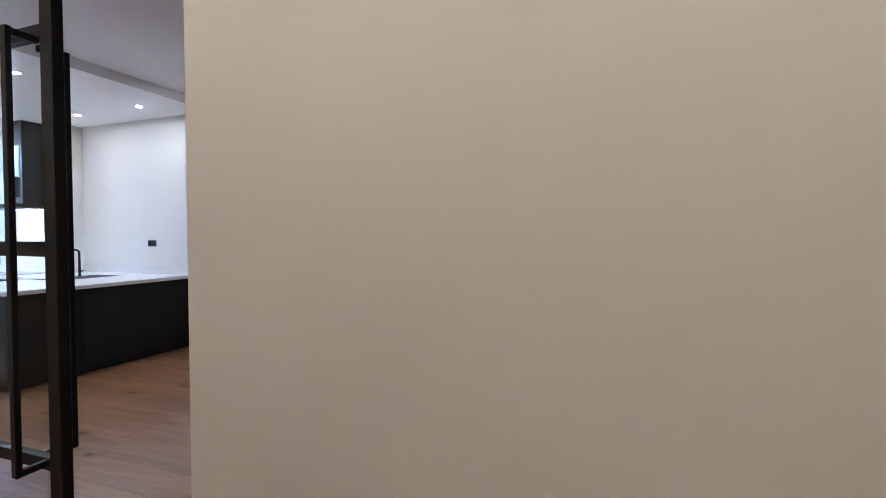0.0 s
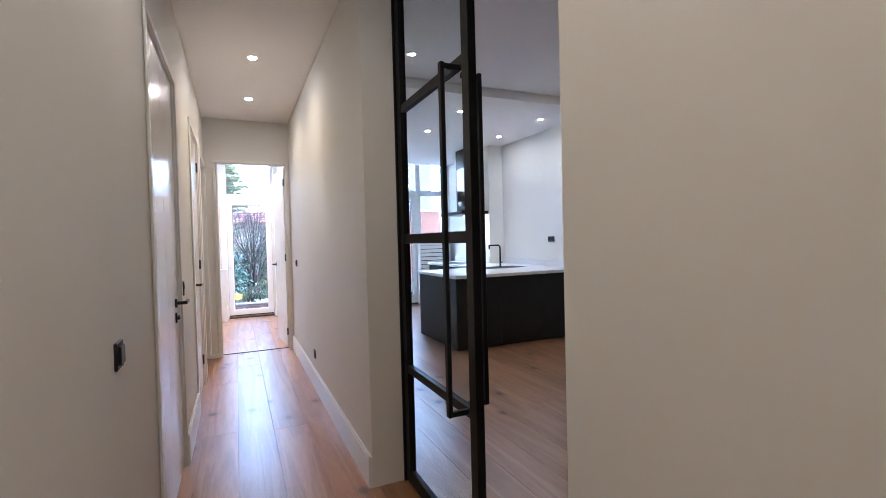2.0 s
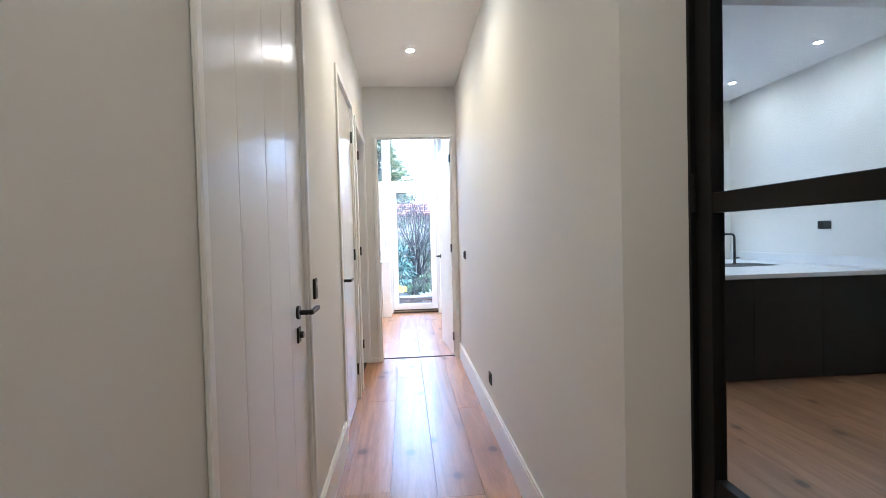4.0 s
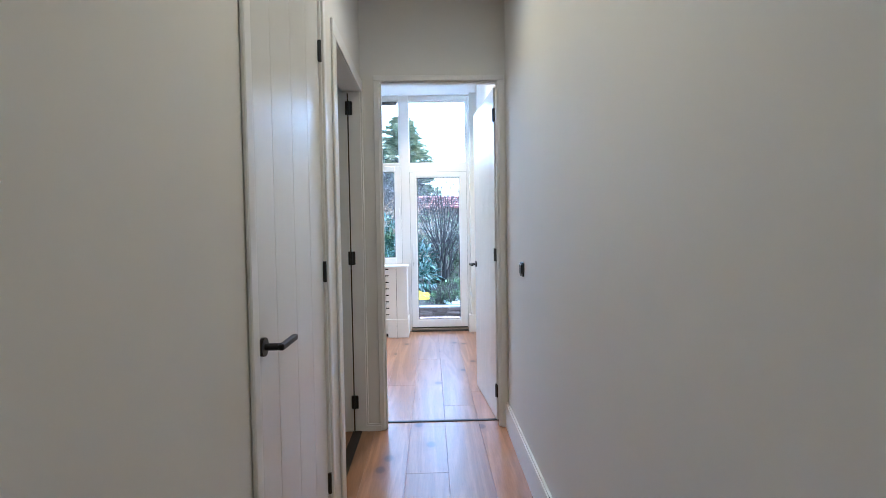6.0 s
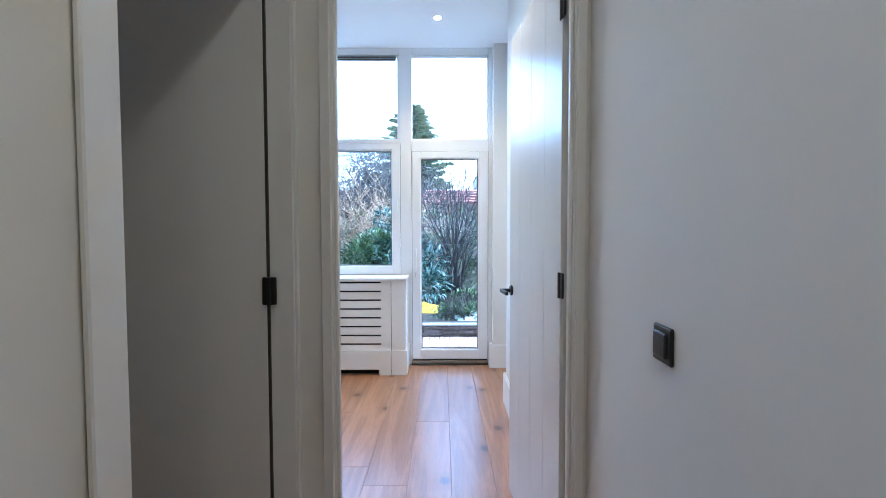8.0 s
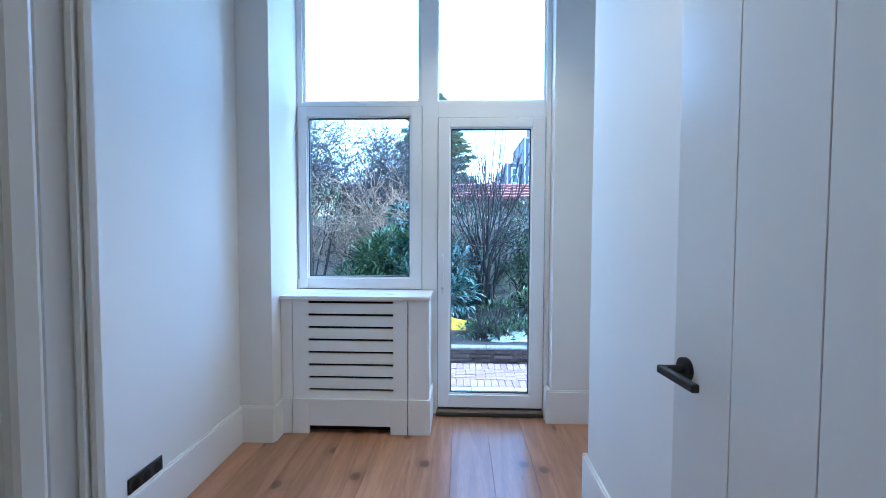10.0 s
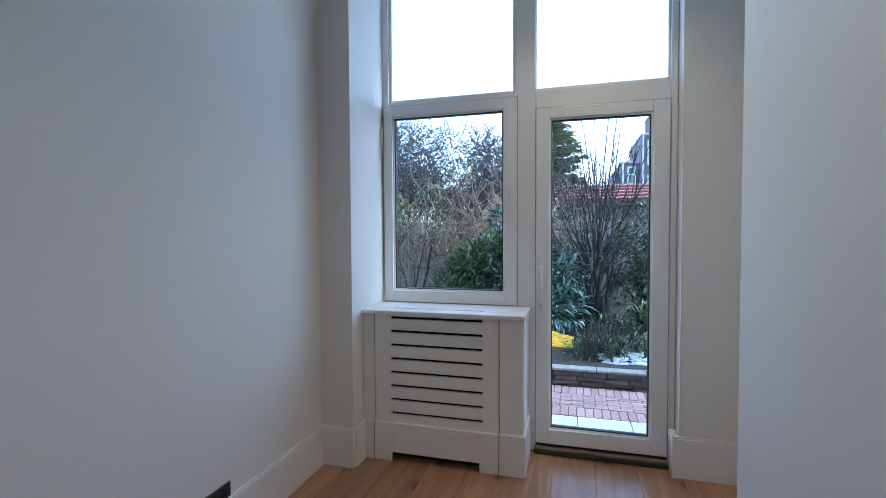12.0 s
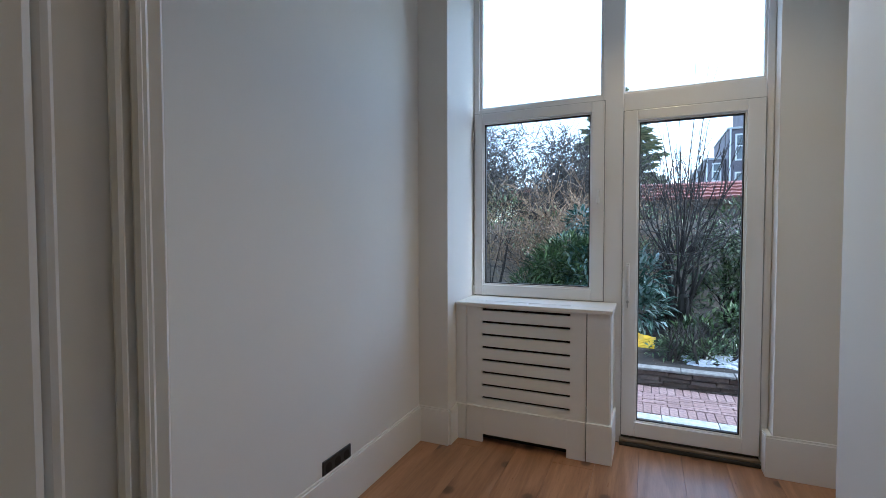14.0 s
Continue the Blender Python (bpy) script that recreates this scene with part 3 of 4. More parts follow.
part("handle", bm, UPVC, gd, "white door handle")
bm = bmesh.new()
rod(bm, (0.122, F0 - 0.018, 0.965), (0.122, F0 - 0.024, 0.965), 0.009, 0.009, 14)
box(bm, 0.119, F0 - 0.024, 0.93, 0.125, F0 - 0.018, 0.965)
part("keyhole", bm, CHROME, gd, "metal key cylinder")
for z in (2.02, 1.95):
    bm = bmesh.new()
    rod(bm, (-0.872, F0 - 0.022, z), (-0.872, F0 - 0.022, z + 0.055), 0.008, 0.008, 10)
    part("hinge", bm, UPVC, win)
bm = bmesh.new()
rod(bm, (-0.868, F0 - 0.02, 0.96), (-0.868, F0 - 0.02, 1.02), 0.008, 0.008, 10)
part("hinge", bm, UPVC, win)
bars(win, "sill_plate", RUBBERGAP, F0 - 0.045, F1, (0.082, 0.09, 0.812, 0.1095))
bars(win, "sill_strip", SILLWOOD, F0 - 0.03, F1, (0.082, 0.110, 0.812, 0.126))
# near-black bar colours in the shaded gap under the garden door
bars(win, "gap_shade_bar", RUBBERGAP, F0 - 0.002, F1 - 0.01, (0.092, 0.1265, 0.806, 0.1445))
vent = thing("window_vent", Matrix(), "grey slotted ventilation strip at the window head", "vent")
boxes("housing", GREYMETAL, (-0.80, F0 - 0.004, 2.955, -0.055, F0 + 0.014, 3.0), parent=vent, bevel=0.003)
# near-black strips on the face stand in for the slots' shade
for z in (2.965, 2.982):
    boxes("slot_shade", SHADEBLACK, (-0.79, F0 - 0.0055, z, -0.065, F0 - 0.0035, z + 0.005), parent=vent)
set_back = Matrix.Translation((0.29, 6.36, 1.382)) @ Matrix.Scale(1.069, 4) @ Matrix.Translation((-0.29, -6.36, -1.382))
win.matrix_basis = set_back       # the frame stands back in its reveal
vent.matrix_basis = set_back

# ---- radiator cover ----
rc = thing("radiator_cover", Matrix(), "white radiator cover with horizontal slots under the window", "radiator cover")
Y = 9.0
zs = [0.294 + 0.0838 * i for i in range(8)]
boxes("stile", TRIM, (-0.872, Y, 0.05, -0.768, Y + 0.018, 0.90), parent=rc)
boxes("stile", TRIM, (-0.20, Y, 0.05, -0.106, Y + 0.018, 0.90), parent=rc)
zb = 0.05
for z in zs + [0.908]:
    boxes("slat", TRIM, (-0.768, Y, zb, -0.20, Y + 0.018, z - 0.008), parent=rc)
    zb = z + 0.008
boxes("side_post", TRIM, (-0.953, Y, 0.0, -0.877, Y + 0.02, 0.90), parent=rc, bevel=0.002)
boxes("side_post", TRIM, (-0.101, Y, 0.0, 0.030, Y + 0.02, 0.90), parent=rc, bevel=0.002)
boxes("side_panel", TRIM, (0.012, Y + 0.02, 0.0, 0.030, 9.345, 0.90), parent=rc)
boxes("side_frame", TRIM, (0.030, Y + 0.012, 0.22, 0.036, Y + 0.045, 0.90), (0.030, 9.30, 0.22, 0.036, 9.335, 0.90), parent=rc)
# near-black sheet added behind the slats, for the shade inside the cover
boxes("slot_shade_sheet", SHADEBLACK, (-0.87, Y + 0.06, 0.0, 0.0, Y + 0.065, 0.89), parent=rc)
bm = bmesh.new()
box(bm, -0.953, Y - 0.022, 0.90, 0.046, Y + 0.085, 0.924, bevel=0.003)
box(bm, -0.953, Y + 0.112, 0.90, 0.046, 9.333, 0.924, bevel=0.003)
for a, b in ((-0.953, -0.78), (-0.50, -0.485), (-0.21, 0.046)):
    box(bm, a, Y + 0.085, 0.90, b, Y + 0.112, 0.924)
part("top_board", bm, TRIM, rc)
for a, b, z0 in ((-0.953, -0.877, 0.0), (-0.101, 0.046, 0.0), (-0.872, -0.76, 0.0), (-0.217, -0.106, 0.0), (-0.76, -0.217, 0.055)):
    boxes("plinth", TRIM, (a, Y - 0.018, z0, b, Y - 0.0005, 0.236), parent=rc, bevel=0.002)
boxes("plinth", TRIM, (0.0305, Y, 0.0, 0.046, 9.335, 0.236), parent=rc, bevel=0.002)

# ---- kitchen ----
def cabinet(name, x0, y0, x1, y1, label, fronts, handle=True):
    c = thing(name, pose((x0 + x1) / 2, (y0 + y1) / 2, 0), label, "kitchen cabinet", "charcoal base cabinets")
    w, d = (x1 - x0) / 2, (y1 - y0) / 2
    boxes("carcass", FRONT, (-w + 0.02, -d + 0.02, 0.10, w - 0.02, d - 0.02, 0.875), parent=c)
    boxes("plinth", SHADEBLACK, (-w + 0.05, -d + 0.05, 0.0, w - 0.05, d - 0.05, 0.10), parent=c)
    if "S" in fronts:
        boxes("front_panel", FRONT, (-w, -d, 0.01, w, -d + 0.0195, 0.878), parent=c, bevel=0.002)
    if "W" in fronts:
        boxes("end_panel", FRONT, (-w, -d + 0.02, 0.01, -w + 0.0195, d, 0.878), parent=c, bevel=0.002)
    return c


cabinet("base_cabinet", 2.62, 4.985, 3.25, 6.2, "charcoal peninsula end cabinet with plain panels", "SW")
cabinet("base_cabinet", 3.252, 4.985, 3.88, 6.2, "charcoal peninsula cabinet with a plain back panel", "S")
cabinet("base_cabinet", 3.882, 4.985, KITR - 0.003, 6.2, "charcoal peninsula cabinet against the wall", "S")
for y0, y1 in ((6.202, 6.975), (6.98, 7.65), (7.652, 8.35)):
    cabinet("base_cabinet", 3.66, y0, 4.247 if y0 > 6.9 else KITR - 0.003, y1, "charcoal base cabinet along the wall", "W")
bm = bmesh.new()
box(bm, 2.595, 4.945, 0.88, KITR - 0.001, 6.23, 0.92, bevel=0.003)
box(bm, 3.63, 6.23, 0.88, 4.249, 8.36, 0.92, bevel=0.003)
box(bm, 4.249, 6.23, 0.88, KITR - 0.001, 6.979, 0.92)
wt = tagged(part("worktop", bm, STONE), "white stone worktop with a slim edge", "worktop")
bm = bmesh.new()
box(bm, KITR - 0.022, 4.945, 0.9205, KITR - 0.001, 6.975, 1.02, bevel=0.002)
box(bm, 4.228, 6.98, 0.9205, 4.249, 8.36, 1.02, bevel=0.002)
part("upstand", bm, STONE, wt)
sink = thing("kitchen_sink", pose(3.80, 5.95, 0.92), "dark inset sink in the white worktop", "sink")
boxes("rim", BLACK, (-0.36, -0.20, 0.0005, 0.36, -0.185, 0.004), (-0.36, 0.185, 0.0005, 0.36, 0.20, 0.004), (-0.36, -0.185, 0.0005, -0.345, 0.185, 0.004), (0.345, -0.185, 0.0005, 0.36, 0.185, 0.004), parent=sink)
boxes("bowl", SHADEBLACK, (-0.345, -0.185, 0.0005, 0.345, 0.185, 0.002), parent=sink)
tap = thing("kitchen_tap", pose(3.93, 6.12, 0.92), "tall dark mixer tap on the worktop", "tap")
bm = bmesh.new()
rod(bm, (0, 0, 0), (0, 0, 0.012), 0.026, 0.026, 18)
rod(bm, (0, 0, 0.012), (0, 0, 0.29), 0.014, 0.012, 16)
for i in range(8):
    a, b = math.pi / 2 * i / 8, math.pi / 2 * (i + 1) / 8
    rod(bm, (-0.04 + 0.04 * math.cos(a), 0, 0.29 + 0.04 * math.sin(a)), (-0.04 + 0.04 * math.cos(b), 0, 0.29 + 0.04 * math.sin(b)), 0.012, 0.012, 14)
rod(bm, (-0.04, 0, 0.33), (-0.19, 0, 0.33), 0.012, 0.012, 14)
rod(bm, (-0.19, 0, 0.342), (-0.19, 0, 0.27), 0.013, 0.012, 14)
part("spout", bm, BLACK, tap)
bm = bmesh.new()
rod(bm, (0, 0, 0.06), (0, -0.07, 0.075), 0.009, 0.008, 12)
part("lever", bm, BLACK, tap)
hob = tagged(boxes("hob", HOB, (3.70, 7.1, 0.9205, 4.18, 7.85, 0.926), bevel=0.002), "black glass hob set on the worktop", "hob")
hood = thing("cooker_hood", pose(4.25, 7.45, 0), "dark wall-mounted cooker hood above the hob", "cooker hood")
boxes("chimney", HOODM, (-0.30, -0.20, 1.84, -0.0005, 0.20, KITC2 - 0.003), parent=hood, bevel=0.003)
boxes("canopy", HOODM, (-0.52, -0.45, 1.785, -0.0005, 0.45, 1.84), parent=hood, bevel=0.004)
boxes("glass_panel", HOB, (-0.3035, -0.15, 1.95, -0.3005, 0.15, 2.62), parent=hood)
boxes("filter", GREYMETAL, (-0.46, -0.36, 1.781, -0.06, 0.36, 1.7845), parent=hood)
for y in (-0.24, 0.24):
    bm = bmesh.new()
    rod(bm, (-0.12, y, 1.7775), (-0.12, y, 1.7808), 0.03, 0.03, 18)
    part("hood_lamp", bm, LAMPGLOW, hood, "lit round lamp")
    lamp = new("hood_light", bpy.data.lights.new("hood_light", "SPOT"))
    lamp.data.energy, lamp.data.color = 0.7, (1.0, 0.93, 0.84)
    lamp.data.spot_size, lamp.data.spot_blend, lamp.data.shadow_soft_size = radians(150), 1.0, 0.03
    lamp.parent, lamp.matrix_basis = hood, pose(-0.12, y, 1.76)

kw = thing("window_2", Matrix(), "white kitchen window with a glazed door and transoms", "window", kind="structure")
G0, G1 = FAC + 0.02, FAC + 0.10
bars(kw, "frame_bar", UPVC, G0, G1, (1.95, 0.0, 2.02, 3.15), (2.81, 0.0, 2.93, 3.15), (3.74, 0.0, 3.85, 3.15), (4.36, 1.30, 4.42, 3.15), (2.93, 3.08, 3.74, 3.15), (2.02, 3.08, 2.81, 3.15), (2.02, 2.30, 2.81, 2.42), (3.85, 3.08, 4.36, 3.15),
     (2.93, 2.30, 3.74, 2.42), (3.85, 2.30, 4.36, 2.42), (3.85, 1.30, 4.36, 1.36))
pane(kw, 2.93, 2.42, 3.74, 3.08, G0 + 0.03)
# the bay from x 1.95 to 2.81 is unseen, added for more daylight
pane(kw, 2.02, 2.42, 2.81, 3.08, G0 + 0.03)
sash(kw, "garden_door", 2.025, 0.03, 2.805, 2.295, 2.12, 0.2, 2.71, 2.2, G0 - 0.016, G0 + 0.05)
pane(kw, 3.85, 2.42, 4.36, 3.08, G0 + 0.03)
pane(kw, 3.85, 1.36, 4.36, 2.30, G0 + 0.03)
sash(kw, "garden_door", 2.935, 0.03, 3.735, 2.295, 3.03, 0.2, 3.64, 2.2, G0 - 0.016, G0 + 0.05)
bars(kw, "sill_plate", RUBBERGAP, G0 - 0.02, G1, (2.02, 0.0, 2.81, 0.028), (2.93, 0.0, 3.74, 0.028))
kc = thing("radiator_cover", Matrix(), "white slatted radiator cover below the kitchen window", "radiator cover")
for i in range(15):
    boxes("slat", TRIM, (3.76, 9.03, 0.05 + i * 0.08, 4.40, 9.05, 0.05 + i * 0.08 + 0.066), parent=kc)
# added black sheet, painted shade seen between the slats
boxes("slot_shade_sheet", SHADEBLACK, (3.77, 9.07, 0.0, 4.40, 9.075, 1.24), parent=kc)
boxes("side_panel", TRIM, (3.742, 9.03, 0.0, 3.76, FAC, 1.25), parent=kc)
boxes("side_panel", TRIM, (4.40, 9.03, 0.0, 4.418, FAC, 1.25), parent=kc)
boxes("top_board", TRIM, (3.73, 9.01, 1.25, 4.42, FAC + 0.019, 1.275), parent=kc, bevel=0.003)

# ---- garden ----
g = 400.0
bm = bmesh.new()
vs = [bm.verts.new(p) for p in ((-g, 9.5, -0.17), (g, 9.5, -0.17), (g, g, -0.17), (-g, g, -0.17), (-g, -g, -0.17), (g, -g, -0.17))]
bm.faces.new((vs[0], vs[1], vs[2], vs[3]))
bm.faces.new((vs[4], vs[5], vs[1], vs[0]))
tagged(part("ground", bm, GROUND), "dark garden ground reaching the horizon", "ground", kind="structure")


def grow(start, way, length, radius, depth, rng, verts, faces, spread=0.5, kids=3, lift=0.15, sides=5, bend=0.12, shrink=0.68, thin=0.003):
    """Tapered limbs that fork; adds to vertex and face lists."""
    p, d = Vector(start), Vector(way).normalized()
    segs = 3 if depth else 2
    ring = None
    nodes_at = []
    for i in range(segs + 1):
        r = radius * (1 - 0.45 * i / segs)
        q = d.to_track_quat("Z", "Y")
        base = len(verts)
        for k in range(sides):
            a = 2 * math.pi * k / sides
            verts.append(p + q @ Vector((r * math.cos(a), r * math.sin(a), 0)))
        if ring is not None:
            for k in range(sides):
                faces.append((ring + k, ring + (k + 1) % sides, base + (k + 1) % sides, base + k))
        ring = base
        nodes_at.append((p.copy(), d.copy(), r))
        p = p + d * (length / segs)
        d = (d + Vector((rng.uniform(-bend, bend), rng.uniform(-bend, bend), rng.uniform(-bend, bend) + lift * 0.3))).normalized()
    if depth:
        for j in range(kids):
            at, dd, r = nodes_at[-1] if j < 2 else nodes_at[rng.randint(1, segs)]
            side = Vector((rng.uniform(-1, 1), rng.uniform(-1, 1), rng.uniform(-0.5, 0.7) + lift)).normalized()
            grow(at, dd * (1 - spread) + side * spread, length * rng.uniform(shrink - 0.12, shrink + 0.12), max(r * 0.72, thin), depth - 1, rng, verts, faces, spread, kids, lift, max(3, sides - 1), bend, shrink, thin)
    return nodes_at


def limbs(name, parent, mat, verts, faces, label=""):
    me = bpy.data.meshes.new(name)
    me.from_pydata([tuple(v) for v in verts], [], faces)
    me.materials.append(mat)
    ob = new(name, me)
    ob.parent = parent
    if label:
        ob["label"] = label
    return ob


def foliage(name, parent, mat, centres, count, rng, size, aspect=0.32, droop=0.2):
    """Many small folded leaves scattered in uneven clumps. centres: (x, y, z, radius)."""
    verts, faces = [], []
    for i in range(count):
        cx, cy, cz, r = centres[rng.randrange(len(centres))]
        d = Vector((rng.gauss(0, 1), rng.gauss(0, 1), rng.gauss(0, 1))).normalized()
        p = Vector((cx, cy, cz)) + d * r * (0.55 + 0.45 * rng.random()) * Vector((1, 1, 0.85)).length / 1.6
        way = (d + Vector((rng.uniform(-0.7, 0.7), rng.uniform(-0.7, 0.7), rng.uniform(-0.3, 0.7) - droop))).normalized()
        q = way.to_track_quat("Y", "Z")
        s = size * rng.uniform(0.6, 1.25)
        w = s * aspect
        b = len(verts)
        for v in ((0, 0, 0), (w / 2, s * 0.45, 0.1 * s), (0, s, -0.06 * s), (-w / 2, s * 0.45, 0.1 * s), (0, s * 0.45, 0)):
            verts.append(p + q @ Vector(v))
        faces += [(b, b + 1, b + 4), (b + 1, b + 2, b + 4), (b + 2, b + 3, b + 4), (b + 3, b, b + 4)]
    return limbs(name, parent, mat, verts, faces)


# terrace: pale slabs, then red pavers, then a low stone wall
terrace = setting("pavement", SOIL, (-3.0, 9.5, -0.30, 5.2, 11.0, -0.145), label="terrace of pale slabs and red clay pavers", category="pavement")
bedwall = thing("garden_wall", pose(0, 0, -0.145), "low brown stone retaining wall with pale coping", "garden wall")
rng = random.Random(5)
stone_mesh = []
for i in range(6):
    bm = bmesh.new()
    w = rng.uniform(0.16, 0.34)
    box(bm, -w / 2, 0, 0, w / 2, 0.18, rng.uniform(0.036, 0.046), bevel=0.006)
    for v in bm.verts:
        v.co += Vector((rng.uniform(-0.006, 0.006), rng.uniform(-0.012, 0.012), rng.uniform(-0.004, 0.004)))
    stone_mesh.append((w, mesh_of("stone", bm, ROUGHSTONE)))
for row in range(4):
    x = -1.6 - rng.uniform(0, 0.2)
    while x < 2.6:
        w, me = stone_mesh[rng.randrange(6)]
        s = new("stone", me)
        s.parent, s.location = bedwall, (x + w / 2, 11.02 + rng.uniform(-0.01, 0.01), row * 0.0465)
        x += w + 0.006
boxes("core", SOIL, (-1.7, 11.08, 0.0, 2.7, 11.16, 0.185), parent=bedwall)
x = -1.7
while x < 2.6:
    bm = bmesh.new()
    box(bm, 0, 0, 0, 0.44, 0.13, 0.026, bevel=0.006)
    c = part("coping_stone", bm, COPING, bedwall)
    c.location = (x, 10.995, 0.190 + rng.uniform(-0.003, 0.003))
    x += 0.446
# raised bed
bm = bmesh.new()
nx, ny = 90, 50


def soil_height(x, y):
    return 0.05 + 0.03 * noise.noise((x * 1.7, y * 4.0, 3)) + 0.015 * noise.noise((x * 6.0, y * 14.0, 9)) + 0.025 * (y - 11.16)


grid = [[bm.verts.new((-6 + 12 * i / nx, 11.16 + 4.2 * j / ny, soil_height(-6 + 12 * i / nx, 11.16 + 4.2 * j / ny))) for j in range(ny + 1)] for i in range(nx + 1)]
for i in range(nx):
    for j in range(ny):
        bm.faces.new((grid[i][j], grid[i + 1][j], grid[i + 1][j + 1], grid[i][j + 1]))
tagged(part("soil_bed", bm, SOIL), "raised bed of dark damp soil", "soil", kind="structure")
rng = random.Random(8)
bm = bmesh.new()
for i in range(150):
    u = rng.random()
    cx, cy = 0.64 + 0.95 * u + rng.uniform(-0.08, 0.08), 11.34 + 0.8 * rng.random() * (0.35 + 0.65 * u)
    r = rng.uniform(0.012, 0.05)
    turn, long = rng.uniform(-0.5, 0.5), rng.uniform(1.3, 2.6)
    rings = []
    for ring, lift in ((0.0, 0.022), (0.7, 0.020), (1.0, 0.006)):
        loop = []
        for k in range(1 if ring == 0 else 12):
            a = 2 * math.pi * k / 12
            rr = r * ring * (0.8 + 0.6 * noise.noise((math.cos(a) * 1.6 + i * 3.7, math.sin(a) * 1.6, i * 1.9)))
            px, py = rr * long * math.cos(a), rr * math.sin(a)
            px, py = px * math.cos(turn) - py * math.sin(turn), px * math.sin(turn) + py * math.cos(turn)
            loop.append(bm.verts.new((cx + px, cy + py, soil_height(cx + px, cy + py) + lift)))
        rings.append(loop)
    for k in range(12):
        j = (k + 1) % 12
        bm.faces.new((rings[0][0], rings[1][k], rings[1][j]))
        bm.faces.new((rings[1][k], rings[2][k], rings[2][j], rings[1][j]))
tagged(part("snow", bm, SNOW), "thin broken remains of old snow on the soil", "snow", kind="stuff")

# forked bare shrub
rng = random.Random(11)
shrub = thing("bare_shrub", pose(0.56, 12.6, 0.03), "bare multi-stemmed shrub with upright dark twigs", "shrub")
V, Fc = [], []
for dx, lean, size in ((-0.03, -0.06, 0.07), (0.06, 0.03, 0.08), (0.10, 0.16, 0.045)):
    grow((dx, rng.uniform(-0.05, 0.05), -0.02), (lean, 0.02, 1), 0.62, size, 1, rng, V, Fc, 0.25, 3, 0.4, 8, 0.2, 0.7, 0.02)
for i in range(17):
    lean = -0.52 + 1.0 * i / 16 + rng.uniform(-0.05, 0.05)
    grow((0.02 + 0.22 * lean, rng.uniform(-0.08, 0.08), rng.uniform(0.75, 1.15)), (lean * 1.1, rng.uniform(-0.2, 0.2), 1), rng.uniform(0.55, 0.95) * (1 - 0.3 * abs(lean)), rng.uniform(0.010, 0.020), 2, rng, V, Fc, 0.24, 3, 0.45, 6, 0.2, 0.66, 0.005)
for i in range(6):
    lean = -0.16 + 0.07 * i
    grow((0.05 + 0.3 * lean, rng.uniform(-0.06, 0.06), 1.25), (lean, rng.uniform(-0.08, 0.08), 1), rng.uniform(1.15, 1.6), 0.010, 1, rng, V, Fc, 0.22, 3, 0.5, 5, 0.07, 0.32, 0.004)
limbs("trunk", shrub, DARKBARK, V, Fc)
V, Fc = [], []
for i in range(34):
    a = rng.uniform(0, 2 * math.pi)
    grow((0.05 + 0.3 * math.cos(a) * rng.random(), 0.2 * math.sin(a) * rng.random(), rng.uniform(0.7, 1.4)), (1.5 * math.cos(a), 0.9 * math.sin(a), rng.uniform(0.0, 1.2)), rng.uniform(0.25, 0.5), 0.009, 2, rng, V, Fc, 0.55, 3, 0.2, 4, 0.35, 0.62, 0.004)
limbs("twigs", shrub, BARK, V, Fc, "grey-brown bare twigs")


def leafy(name, x, y, z, clumps, count, mat, size, label, seed, aspect=0.32, stems=6):
    rng = random.Random(seed)
    ob = thing(name, pose(x, y, z), label, "shrub")
    V, Fc = [], []
    for i in range(stems):
        a = rng.uniform(0, 6.28)
        c = clumps[rng.randrange(len(clumps))]
        grow((0.06 * math.cos(a), 0.06 * math.sin(a), -0.03), (c[0] + 0.1 * math.cos(a), c[1] + 0.1 * math.sin(a), c[2] + 0.1), max(0.25, c[2] * 0.7), 0.016, 1, rng, V, Fc, 0.4, 3, 0.2, 5)
    limbs("stems", ob, DARKBARK, V, Fc)
    foliage("leaves", ob, mat, clumps, count, rng, size, aspect)
    return ob


leafy("evergreen_shrub", -0.02, 12.35, 0.05, [(0, 0, 0.45, 0.40), (0.15, 0.1, 0.75, 0.34), (-0.3, 0, 0.6, 0.42), (0.2, -0.05, 0.4, 0.28), (-0.15, 0.1, 1.0, 0.3), (-0.55, 0.1, 0.35, 0.36), (-0.5, 0.2, 0.85, 0.34)], 1700, LAUREL, 0.16, "glossy blue-green broad-leaved evergreen shrub", 21, 0.30)
leafy("garden_shrub", 1.15, 12.85, 0.05, [(0, 0, 0.55, 0.4), (0.3, 0.1, 0.9, 0.4), (-0.2, 0.2, 0.95, 0.32), (0.4, 0, 0.45, 0.4), (0.1, 0.1, 1.25, 0.4), (0.7, 0.2, 1.1, 0.45), (0.5, 0.1, 1.5, 0.35), (1.0, 0.2, 0.7, 0.45)], 2600, SMALLLEAF, 0.095, "loose shrub with small dull green leaves", 22, 0.4, 12)
leafy("ground_plant", 0.85, 12.1, 0.05, [(0, 0, 0.16, 0.2), (0.3, 0.05, 0.28, 0.25), (-0.2, 0.05, 0.14, 0.16), (0.55, 0.1, 0.3, 0.25), (0.8, 0.1, 0.25, 0.25)], 700, HEDGE, 0.11, "low leafy green plant in the bed", 23, 0.3)
leafy("ground_plant", 1.35, 11.65, 0.05, [(0, 0, 0.08, 0.12), (-0.2, 0.1, 0.10, 0.14), (0.25, 0.15, 0.1, 0.14)], 320, SMALLLEAF, 0.06, "low straggly plant among the snow", 34, 0.3)
